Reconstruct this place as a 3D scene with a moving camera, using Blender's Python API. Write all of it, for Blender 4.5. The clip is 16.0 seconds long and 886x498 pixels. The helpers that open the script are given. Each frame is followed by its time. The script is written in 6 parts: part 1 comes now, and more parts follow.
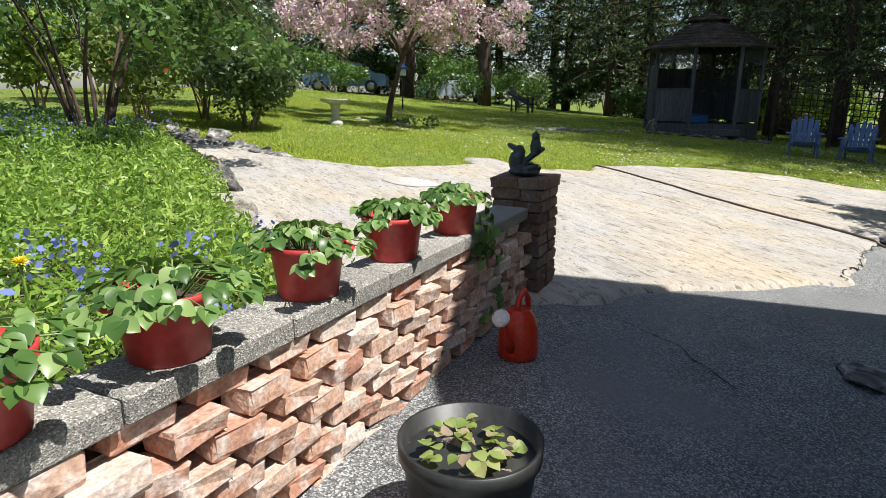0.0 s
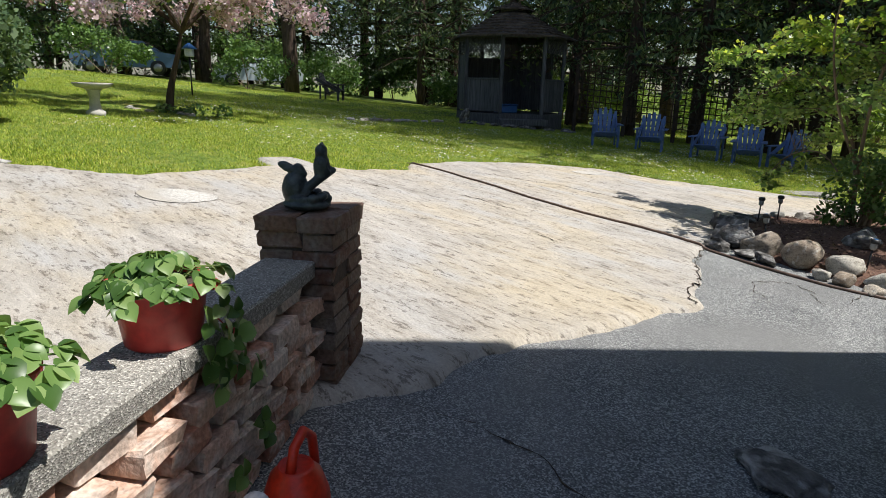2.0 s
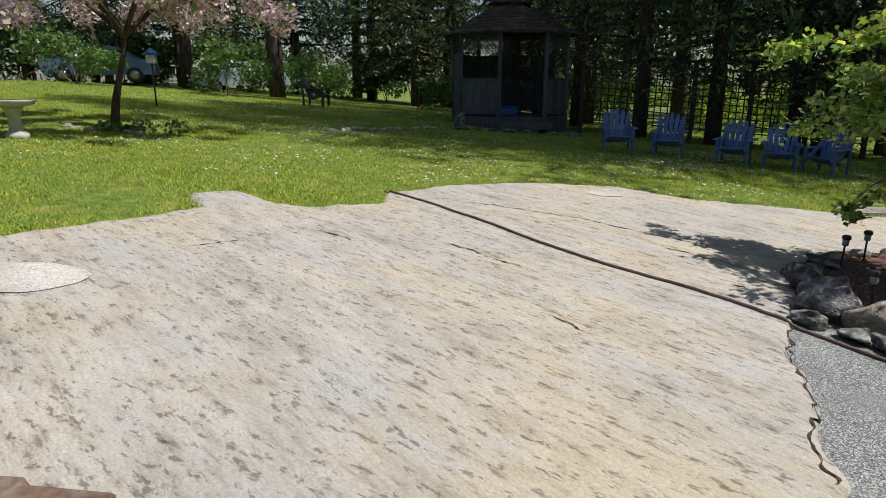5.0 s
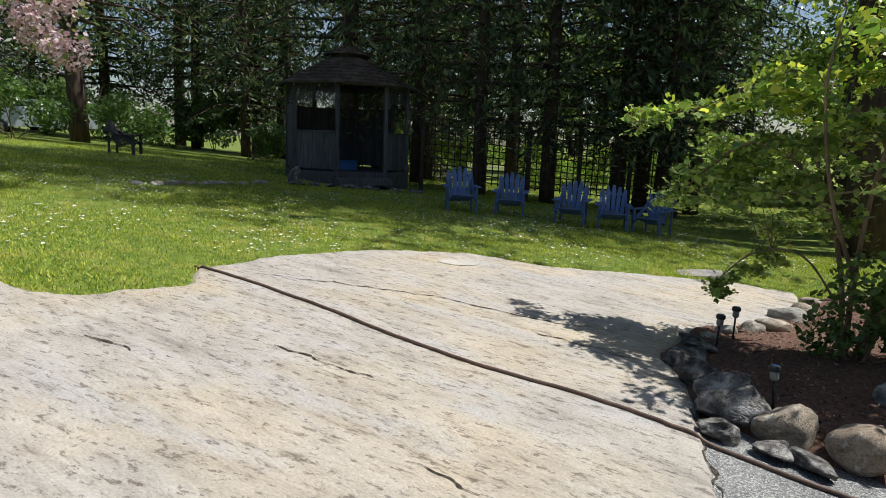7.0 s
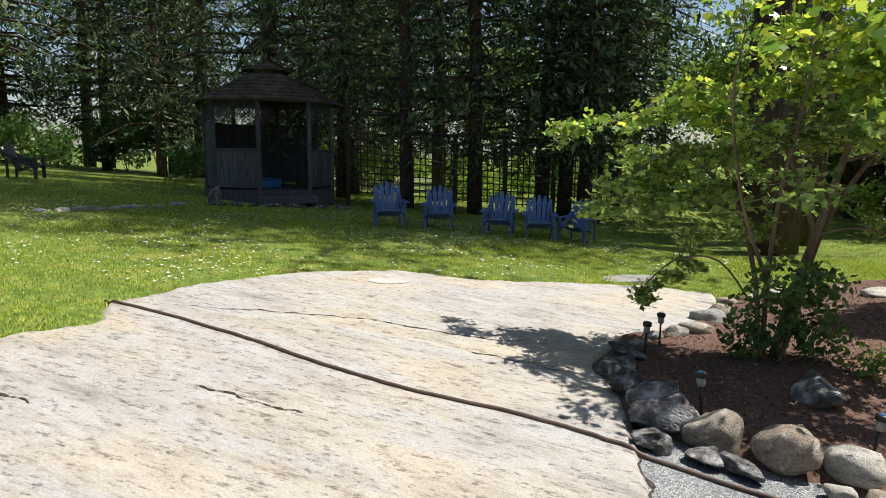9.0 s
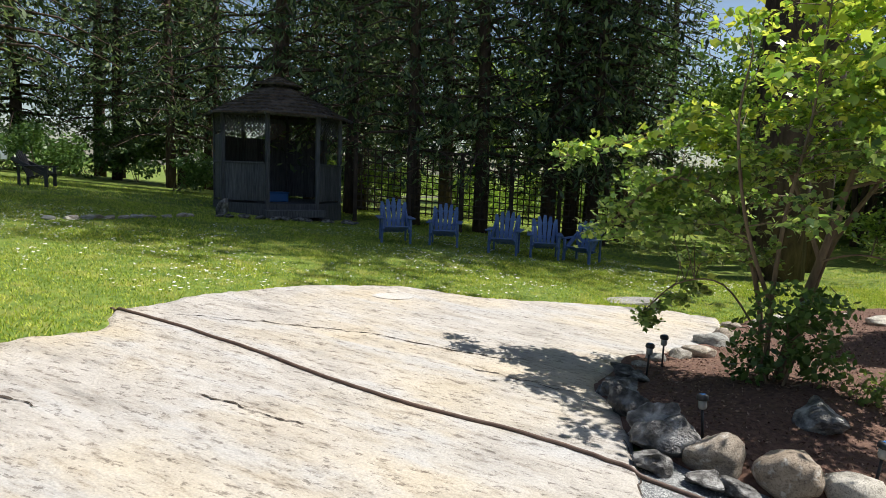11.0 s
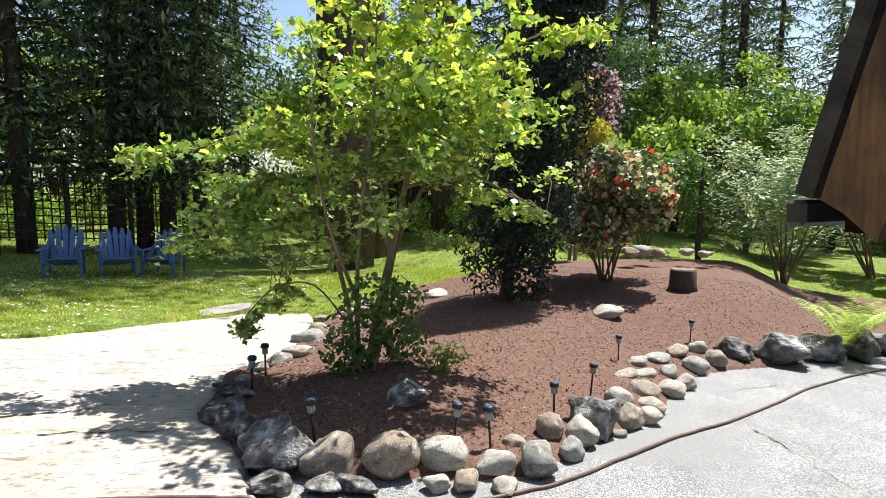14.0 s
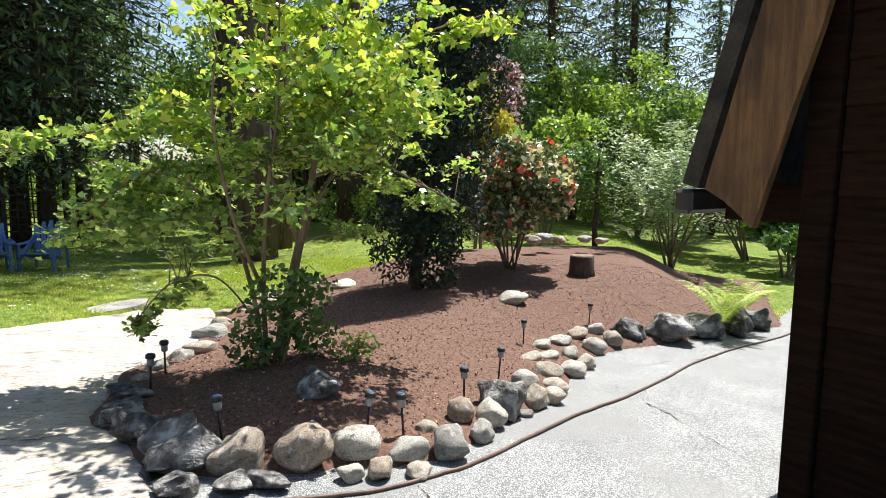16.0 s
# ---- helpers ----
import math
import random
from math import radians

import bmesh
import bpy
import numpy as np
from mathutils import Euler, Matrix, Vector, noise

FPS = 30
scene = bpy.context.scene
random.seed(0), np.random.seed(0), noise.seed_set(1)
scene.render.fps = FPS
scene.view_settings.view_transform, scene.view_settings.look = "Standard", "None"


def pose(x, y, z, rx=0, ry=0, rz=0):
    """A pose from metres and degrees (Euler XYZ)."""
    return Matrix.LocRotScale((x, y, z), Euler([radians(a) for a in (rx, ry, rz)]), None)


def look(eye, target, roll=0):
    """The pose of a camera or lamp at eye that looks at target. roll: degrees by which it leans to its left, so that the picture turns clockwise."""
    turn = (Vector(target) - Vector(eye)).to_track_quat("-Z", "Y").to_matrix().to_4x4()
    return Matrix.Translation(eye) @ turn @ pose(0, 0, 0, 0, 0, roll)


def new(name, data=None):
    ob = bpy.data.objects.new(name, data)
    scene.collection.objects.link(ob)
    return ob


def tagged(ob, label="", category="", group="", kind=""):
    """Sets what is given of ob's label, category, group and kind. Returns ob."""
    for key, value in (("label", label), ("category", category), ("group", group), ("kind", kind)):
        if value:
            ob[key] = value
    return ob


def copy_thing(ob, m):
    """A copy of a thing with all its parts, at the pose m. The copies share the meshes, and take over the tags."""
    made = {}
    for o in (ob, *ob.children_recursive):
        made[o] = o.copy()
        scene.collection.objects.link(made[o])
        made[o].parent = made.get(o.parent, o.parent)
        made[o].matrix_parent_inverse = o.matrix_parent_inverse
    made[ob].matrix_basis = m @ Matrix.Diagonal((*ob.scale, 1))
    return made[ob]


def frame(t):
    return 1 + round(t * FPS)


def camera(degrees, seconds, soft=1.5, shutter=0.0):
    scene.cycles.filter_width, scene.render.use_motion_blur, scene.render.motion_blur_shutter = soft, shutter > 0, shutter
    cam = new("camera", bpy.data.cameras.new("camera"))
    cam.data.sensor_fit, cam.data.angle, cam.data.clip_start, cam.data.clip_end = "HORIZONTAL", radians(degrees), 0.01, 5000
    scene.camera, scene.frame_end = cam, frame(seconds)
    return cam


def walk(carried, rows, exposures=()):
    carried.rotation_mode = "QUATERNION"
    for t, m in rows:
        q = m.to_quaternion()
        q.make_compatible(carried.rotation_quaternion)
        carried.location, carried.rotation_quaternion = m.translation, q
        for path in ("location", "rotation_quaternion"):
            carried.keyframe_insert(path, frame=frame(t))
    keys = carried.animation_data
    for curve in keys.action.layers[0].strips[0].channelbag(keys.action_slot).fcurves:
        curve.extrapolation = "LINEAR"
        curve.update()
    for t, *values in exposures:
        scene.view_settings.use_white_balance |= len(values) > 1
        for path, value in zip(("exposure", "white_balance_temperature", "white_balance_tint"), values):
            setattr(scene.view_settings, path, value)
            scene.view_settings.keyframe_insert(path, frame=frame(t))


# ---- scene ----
cam = camera(71.9, 16.0, soft=0.65)
# the land falls towards +x and rises towards +y
LAND = pose(0, 0, 0, 1.8, 4.5, 0)
PATH = [
    (0, (0.95, 1.042, 1.255), (0.719, 2.948, 0.695), 5.0),
    (0.5, (0.961, 1.319, 1.245), (0.944, 3.245, 0.706), 7.7),
    (1, (0.933, 1.651, 1.247), (1.108, 3.569, 0.707), 6.1),
    (1.5, (1.009, 1.961, 1.257), (1.116, 3.878, 0.695), 6.4),
    (2, (1.075, 2.285, 1.262), (1.419, 4.178, 0.717), 6.5),
    (2.5, (1.208, 2.62, 1.268), (1.51, 4.51, 0.688), 4.5),
    (3, (1.331, 2.845, 1.285), (1.595, 4.748, 0.728), 7.4),
    (3.2, (1.358, 2.938, 1.309), (1.655, 4.831, 0.737), 7.3),
    (5.3, (1.549, 4.133, 1.376), (1.88, 6.029, 0.834), 4.9),
    (5.5, (1.585, 4.228, 1.379), (1.83, 6.146, 0.867), 7.2),
    (6, (1.652, 4.533, 1.375), (2.043, 6.427, 0.865), 7.2),
    (6.5, (1.692, 4.845, 1.36), (2.363, 6.676, 0.918), 5.5),
    (7, (1.743, 5.068, 1.381), (2.569, 6.858, 1.043), 7.2),
    (7.5, (1.756, 5.139, 1.417), (2.706, 6.877, 1.142), 4.0),
    (8, (1.781, 5.151, 1.437), (2.778, 6.86, 1.15), 4.2),
    (8.5, (1.806, 5.146, 1.431), (2.82, 6.845, 1.138), 5.1),
    (9, (1.797, 5.148, 1.434), (2.821, 6.844, 1.158), 5.6),
    (11.3, (1.779, 5.12, 1.424), (2.786, 6.835, 1.21), 7.0),
    (11.5, (1.776, 5.128, 1.435), (2.785, 6.841, 1.223), 6.8),
    (12, (1.779, 5.11, 1.435), (2.833, 6.799, 1.242), 6.9),
    (12.5, (1.829, 5.08, 1.455), (3.151, 6.568, 1.249), 5.1),
    (13, (1.845, 5.086, 1.461), (3.482, 6.217, 1.254), 5.2),
    (13.5, (1.907, 5.206, 1.469), (3.67, 6.131, 1.281), 3.8),
    (14, (1.918, 5.29, 1.481), (3.769, 6.043, 1.386), 3.5),
    (14.5, (1.887, 5.33, 1.482), (3.818, 5.84, 1.367), 2.4),
    (15, (1.878, 5.334, 1.483), (3.828, 5.762, 1.364), 1.9),
    (15.5, (1.88, 5.322, 1.479), (3.828, 5.761, 1.376), 3.7),
    (16, (1.893, 5.309, 1.476), (3.836, 5.769, 1.365), 3.2),
]
walk(cam, [(t, LAND @ look(eye, target, roll)) for t, eye, target, roll in PATH],
     [(0, 0.42), (1, 0.36), (2, 0.2), (3, 0.08), (5.5, -0.1), (6, -0.1), (7, 0.05), (8, 0.25), (9, 0.35), (12, 0.45), (13, 0.76), (14.5, 0.95), (16, 0.95)])

# ---- light ----
SUN_AZ = (0.941, -0.338)          # horizontal way towards the sun
SUN_EL = 62.0
world = bpy.data.worlds.new("world")
scene.world = world
world.use_nodes = True
wn = world.node_tree.nodes
sky = wn.new("ShaderNodeTexSky")
sky.sky_type = "NISHITA"
sky.sun_disc = False
sky.sun_elevation = radians(SUN_EL)
sky.sun_rotation = math.atan2(SUN_AZ[0], SUN_AZ[1])
world.node_tree.links.new(sky.outputs[0], wn["Background"].inputs[0])
wn["Background"].inputs[1].default_value = 0.09
sun_data = bpy.data.lights.new("sun", "SUN")
sun_data.energy, sun_data.angle, sun_data.color = 5.0, radians(0.53), (1.0, 0.97, 0.93)
sun = new("sun", sun_data)
_d = Vector((SUN_AZ[0], SUN_AZ[1], 0)).normalized() * math.cos(radians(SUN_EL)) + Vector((0, 0, math.sin(radians(SUN_EL))))
sun.matrix_basis = look(_d * 60, (0, 0, 0))

# ---- land ----
SX, SY = -0.0787, 0.0315


def smooth(a, b, v):
    k = min(1.0, max(0.0, (v - a) / (b - a)))
    return k * k * (3 - 2 * k)


def soft_clamp(v, lo, hi):
    return max(lo, min(hi, v))


def land(x, y):
    """Height of the ground."""
    z = SX * soft_clamp(x, -9, 15) + SY * soft_clamp(y, -8, 24)
    z += 0.50 * smooth(9.5, 14.5, x) * smooth(2.9, 4.6, y) * (1 - smooth(9.5, 14, y))
    return z


# ---- materials ----
def nodes_of(name):
    m = bpy.data.materials.new(name)
    m.use_nodes = True
    t = m.node_tree
    return m, t.nodes, t.links, t.nodes["Principled BSDF"]


def ramp(nodes, stops):
    r = nodes.new("ShaderNodeValToRGB")
    while len(r.color_ramp.elements) < len(stops):
        r.color_ramp.elements.new(0.5)
    for e, (p, c) in zip(r.color_ramp.elements, stops):
        e.position, e.color = p, (*c, 1)
    return r


def mix_rgb(nodes, links, fac, a, b, how="MIX"):
    m = nodes.new("ShaderNodeMix")
    m.data_type, m.blend_type = "RGBA", how
    for k, v in ((0, fac), (6, a), (7, b)):
        if isinstance(v, (int, float)):
            m.inputs[k].default_value = v
        elif isinstance(v, tuple):
            m.inputs[k].default_value = (*v, 1)
        else:
            links.new(v, m.inputs[k])
    return m.outputs[2]


def grain(name, c1, c2, scale=8.0, rough=0.8, bump=0.3, fine=60.0, stain=None, stain_scale=1.5, vary=0.0, stretch=(1, 1, 1), metal=0.0, world_space=False, dist=0.01, spec=0.5):
    """A worn surface: two colours by noise, fine relief, stains, and a change of tone from object to object."""
    m, n, l, p = nodes_of(name)
    if world_space:
        co = n.new("ShaderNodeNewGeometry").outputs["Position"]
    else:
        co = n.new("ShaderNodeTexCoord").outputs["Object"]
    mp = n.new("ShaderNodeMapping")
    mp.inputs["Scale"].default_value = stretch
    l.new(co, mp.inputs[0])
    a = n.new("ShaderNodeTexNoise")
    a.inputs["Scale"].default_value, a.inputs["Detail"].default_value = scale, 6
    b = n.new("ShaderNodeTexNoise")
    b.inputs["Scale"].default_value, b.inputs["Detail"].default_value = fine, 3
    l.new(mp.outputs[0], a.inputs[0]), l.new(mp.outputs[0], b.inputs[0])
    r = ramp(n, [(0.3, c1), (0.7, c2)])
    l.new(a.outputs[0], r.inputs[0])
    col = r.outputs[0]
    fr = ramp(n, [(0.25, (0.72, 0.72, 0.72)), (0.75, (1.12, 1.12, 1.12))])
    l.new(b.outputs[0], fr.inputs[0])
    col = mix_rgb(n, l, 1.0, col, fr.outputs[0], "MULTIPLY")
    if stain:
        s = n.new("ShaderNodeTexNoise")
        s.inputs["Scale"].default_value, s.inputs["Detail"].default_value = stain_scale, 5
        l.new(co, s.inputs[0])
        sr = ramp(n, [(0.5, (0, 0, 0)), (0.68, (0.75, 0.75, 0.75))])
        l.new(s.outputs[0], sr.inputs[0])
        col = mix_rgb(n, l, sr.outputs[0], col, stain)
    if vary:
        oi = n.new("ShaderNodeObjectInfo")
        vr = ramp(n, [(0, (1 - vary,) * 3), (1, (1 + vary,) * 3)])
        l.new(oi.outputs["Random"], vr.inputs[0])
        col = mix_rgb(n, l, 1.0, col, vr.outputs[0], "MULTIPLY")
    l.new(col, p.inputs["Base Color"])
    p.inputs["Roughness"].default_value, p.inputs["Metallic"].default_value, p.inputs["Specular IOR Level"].default_value = rough, metal, spec
    if bump:
        add = n.new("ShaderNodeMath")
        add.inputs[1].default_value = 0.4
        add.operation = "MULTIPLY_ADD"
        l.new(b.outputs[0], add.inputs[0]), l.new(a.outputs[0], add.inputs[2])
        bp = n.new("ShaderNodeBump")
        bp.inputs["Strength"].default_value, bp.inputs["Distance"].default_value = bump, dist
        l.new(add.outputs[0], bp.inputs["Height"]), l.new(bp.outputs[0], p.inputs["Normal"])
    return m


def leafy(name, colours, rough=0.5, translucent=0.35, spec=0.4, tint=(1.25, 1.22, 0.8)):
    """Leaves: the colour goes from leaf to leaf; light shines through them."""
    m, n, l, p = nodes_of(name)
    g = n.new("ShaderNodeNewGeometry")
    r = ramp(n, [(i / max(1, len(colours) - 1), c) for i, c in enumerate(colours)])
    l.new(g.outputs["Random Per Island"], r.inputs[0])
    l.new(r.outputs[0], p.inputs["Base Color"])
    p.inputs["Roughness"].default_value = rough
    p.inputs["Specular IOR Level"].default_value = spec
    if translucent:
        t = n.new("ShaderNodeBsdfTranslucent")
        bright = mix_rgb(n, l, 1.0, r.outputs[0], tint, "MULTIPLY")
        l.new(bright, t.inputs[0])
        mx = n.new("ShaderNodeMixShader")
        mx.inputs[0].default_value = translucent
        l.new(p.outputs[0], mx.inputs[1]), l.new(t.outputs[0], mx.inputs[2])
        l.new(mx.outputs[0], n["Material Output"].inputs[0])
    return m


def plain(name, c, rough=0.5, metal=0.0):
    m, n, l, p = nodes_of(name)
    p.inputs["Base Color"].default_value = (*c, 1)
    p.inputs["Roughness"].default_value, p.inputs["Metallic"].default_value = rough, metal
    return m


def bedrock():
    """Pale water-worn rock with lengthwise grain, short dark chips, ochre and lichen stains."""
    m, n, l, p = nodes_of("bedrock")
    co = n.new("ShaderNodeNewGeometry").outputs["Position"]
    mp = n.new("ShaderNodeMapping")
    mp.vector_type = "TEXTURE"
    mp.inputs["Rotation"].default_value = (0, 0, radians(-53))
    mp.inputs["Scale"].default_value = (1.5, 0.5, 1.0)
    l.new(co, mp.inputs[0])
    flake = n.new("ShaderNodeMapping")
    flake.vector_type = "TEXTURE"
    flake.inputs["Rotation"].default_value = (0, 0, radians(-47))
    flake.inputs["Scale"].default_value = (1.7, 0.75, 1.0)
    l.new(co, flake.inputs[0])

    def nz(scale, detail, vec, rough=0.55):
        t = n.new("ShaderNodeTexNoise")
        t.inputs["Scale"].default_value, t.inputs["Detail"].default_value, t.inputs["Roughness"].default_value = scale, detail, rough
        l.new(vec, t.inputs[0])
        return t.outputs[0]

    big, streak, fine, chip = nz(0.55, 5, co), nz(2.6, 8, mp.outputs[0], 0.62), nz(70, 3, co), nz(8.0, 7, mp.outputs[0], 0.68)
    base = ramp(n, [(0.28, (0.33, 0.305, 0.27)), (0.42, (0.49, 0.45, 0.395)), (0.66, (0.63, 0.585, 0.52))])
    l.new(streak, base.inputs[0])
    ochre = ramp(n, [(0.46, (0, 0, 0)), (0.64, (0.6, 0.6, 0.6))])
    l.new(big, ochre.inputs[0])
    col = mix_rgb(n, l, ochre.outputs[0], base.outputs[0], (0.66, 0.55, 0.37))
    grey = ramp(n, [(0.50, (0, 0, 0)), (0.66, (0.7, 0.7, 0.7))])
    l.new(nz(1.3, 6, mp.outputs[0], 0.6), grey.inputs[0])
    col = mix_rgb(n, l, grey.outputs[0], col, (0.50, 0.495, 0.485))
    chips = ramp(n, [(0.33, (0.48, 0.45, 0.42)), (0.40, (0.85, 0.83, 0.81)), (0.50, (1, 1, 1))])
    l.new(chip, chips.inputs[0])
    col = mix_rgb(n, l, 1.0, col, chips.outputs[0], "MULTIPLY")
    pits = ramp(n, [(0.38, (0.24, 0.21, 0.19)), (0.44, (1, 1, 1))])
    pit = nz(19.0, 6, flake.outputs[0], 0.7)
    l.new(pit, pits.inputs[0])
    col = mix_rgb(n, l, 0.7, col, pits.outputs[0], "MULTIPLY")
    fr = ramp(n, [(0.25, (0.80, 0.80, 0.80)), (0.75, (1.1, 1.1, 1.1))])
    l.new(fine, fr.inputs[0])
    col = mix_rgb(n, l, 1.0, col, fr.outputs[0], "MULTIPLY")
    l.new(col, p.inputs["Base Color"])
    p.inputs["Roughness"].default_value = 0.62
    ad = n.new("ShaderNodeMath")
    ad.operation = "MULTIPLY_ADD"
    ad.inputs[1].default_value = 0.7
    l.new(pit, ad.inputs[0]), l.new(streak, ad.inputs[2])
    ad2 = n.new("ShaderNodeMath")
    ad2.operation = "MULTIPLY_ADD"
    ad2.inputs[1].default_value = 0.15
    l.new(fine, ad2.inputs[0]), l.new(ad.outputs[0], ad2.inputs[2])
    bp = n.new("ShaderNodeBump")
    bp.inputs["Strength"].default_value, bp.inputs["Distance"].default_value = 0.9, 0.04
    l.new(ad2.outputs[0], bp.inputs["Height"]), l.new(bp.outputs[0], p.inputs["Normal"])
    return m


def speckle(name, base, light, dark, scale, rough=0.9, bump=0.5, spread=0.5, stain=None):
    """Exposed aggregate: small stones of several tones in a binder."""
    m, n, l, p = nodes_of(name)
    co = n.new("ShaderNodeNewGeometry").outputs["Position"]
    v = n.new("ShaderNodeTexVoronoi")
    v.inputs["Scale"].default_value = scale
    l.new(co, v.inputs[0])
    sep = n.new("ShaderNodeSeparateColor")
    l.new(v.outputs["Color"], sep.inputs[0])
    r = ramp(n, [(0.0, dark), (spread * 0.5, base), (spread, base), (1.0, light)])
    l.new(sep.outputs[0], r.inputs[0])
    g = n.new("ShaderNodeTexNoise")
    g.inputs["Scale"].default_value, g.inputs["Detail"].default_value = 2.2, 6
    l.new(co, g.inputs[0])
    gr = ramp(n, [(0.3, (0.74, 0.74, 0.74)), (0.7, (1.15, 1.14, 1.12))])
    l.new(g.outputs[0], gr.inputs[0])
    col = mix_rgb(n, l, 1.0, r.outputs[0], gr.outputs[0], "MULTIPLY")
    if stain:
        s = n.new("ShaderNodeTexNoise")
        s.inputs["Scale"].default_value, s.inputs["Detail"].default_value = 0.9, 6
        l.new(co, s.inputs[0])
        sr = ramp(n, [(0.5, (0, 0, 0)), (0.66, (0.8, 0.8, 0.8))])
        l.new(s.outputs[0], sr.inputs[0])
        col = mix_rgb(n, l, sr.outputs[0], col, stain)
    l.new(col, p.inputs["Base Color"])
    p.inputs["Roughness"].default_value = rough
    p.inputs["Specular IOR Level"].default_value = 0.6
    bp = n.new("ShaderNodeBump")
    bp.inputs["Strength"].default_value, bp.inputs["Distance"].default_value = bump, 0.004
    l.new(v.outputs["Distance"], bp.inputs["Height"]), l.new(bp.outputs[0], p.inputs["Normal"])
    return m


def boulder_rock():
    """River boulders: each its own tone, with bands, pale crusts and fine pitting."""
    m, n, l, p = nodes_of("river_boulder")
    oi = n.new("ShaderNodeObjectInfo")
    tone = ramp(n, [(0.0, (0.34, 0.27, 0.20)), (0.2, (0.52, 0.48, 0.41)), (0.4, (0.40, 0.40, 0.37)), (0.6, (0.60, 0.56, 0.48)), (0.8, (0.44, 0.35, 0.26)), (1.0, (0.30, 0.30, 0.28))])
    l.new(oi.outputs["Random"], tone.inputs[0])
    co = n.new("ShaderNodeTexCoord").outputs["Object"]
    shift = n.new("ShaderNodeVectorMath")
    shift.operation = "ADD"
    l.new(co, shift.inputs[0]), l.new(oi.outputs["Location"], shift.inputs[1])
    fields = []
    for scale, detail, stretch in ((1.6, 7, (1, 1, 2.2)), (2.6, 5, (1, 1, 1)), (16, 5, (1, 1, 1)), (48, 3, (1, 1, 1))):
        mp = n.new("ShaderNodeMapping")
        mp.inputs["Scale"].default_value, mp.inputs["Rotation"].default_value = stretch, (0.5, 0.3, 0)
        l.new(shift.outputs[0], mp.inputs[0])
        t = n.new("ShaderNodeTexNoise")
        t.inputs["Scale"].default_value, t.inputs["Detail"].default_value, t.inputs["Roughness"].default_value = scale, detail, 0.62
        l.new(mp.outputs[0], t.inputs[0])
        fields.append(t.outputs[0])
    band = ramp(n, [(0.30, (0.42, 0.40, 0.38)), (0.46, (0.88, 0.87, 0.85)), (0.60, (1.12, 1.12, 1.12))])
    l.new(fields[0], band.inputs[0])
    col = mix_rgb(n, l, 1.0, tone.outputs[0], band.outputs[0], "MULTIPLY")
    crust = ramp(n, [(0.56, (0, 0, 0)), (0.66, (0.75, 0.75, 0.75))])
    l.new(fields[1], crust.inputs[0])
    col = mix_rgb(n, l, crust.outputs[0], col, (0.70, 0.67, 0.60))
    pit = ramp(n, [(0.33, (0.45, 0.43, 0.41)), (0.50, (1, 1, 1)), (0.70, (1.12, 1.12, 1.12))])
    l.new(fields[2], pit.inputs[0])
    col = mix_rgb(n, l, 0.9, col, pit.outputs[0], "MULTIPLY")
    l.new(col, p.inputs["Base Color"])
    p.inputs["Roughness"].default_value = 0.8
    ad = n.new("ShaderNodeMath")
    ad.operation = "MULTIPLY_ADD"
    ad.inputs[1].default_value = 0.4
    l.new(fields[3], ad.inputs[0]), l.new(fields[2], ad.inputs[2])
    bp = n.new("ShaderNodeBump")
    bp.inputs["Strength"].default_value, bp.inputs["Distance"].default_value = 0.6, 0.05
    l.new(ad.outputs[0], bp.inputs["Height"]), l.new(bp.outputs[0], p.inputs["Normal"])
    return m


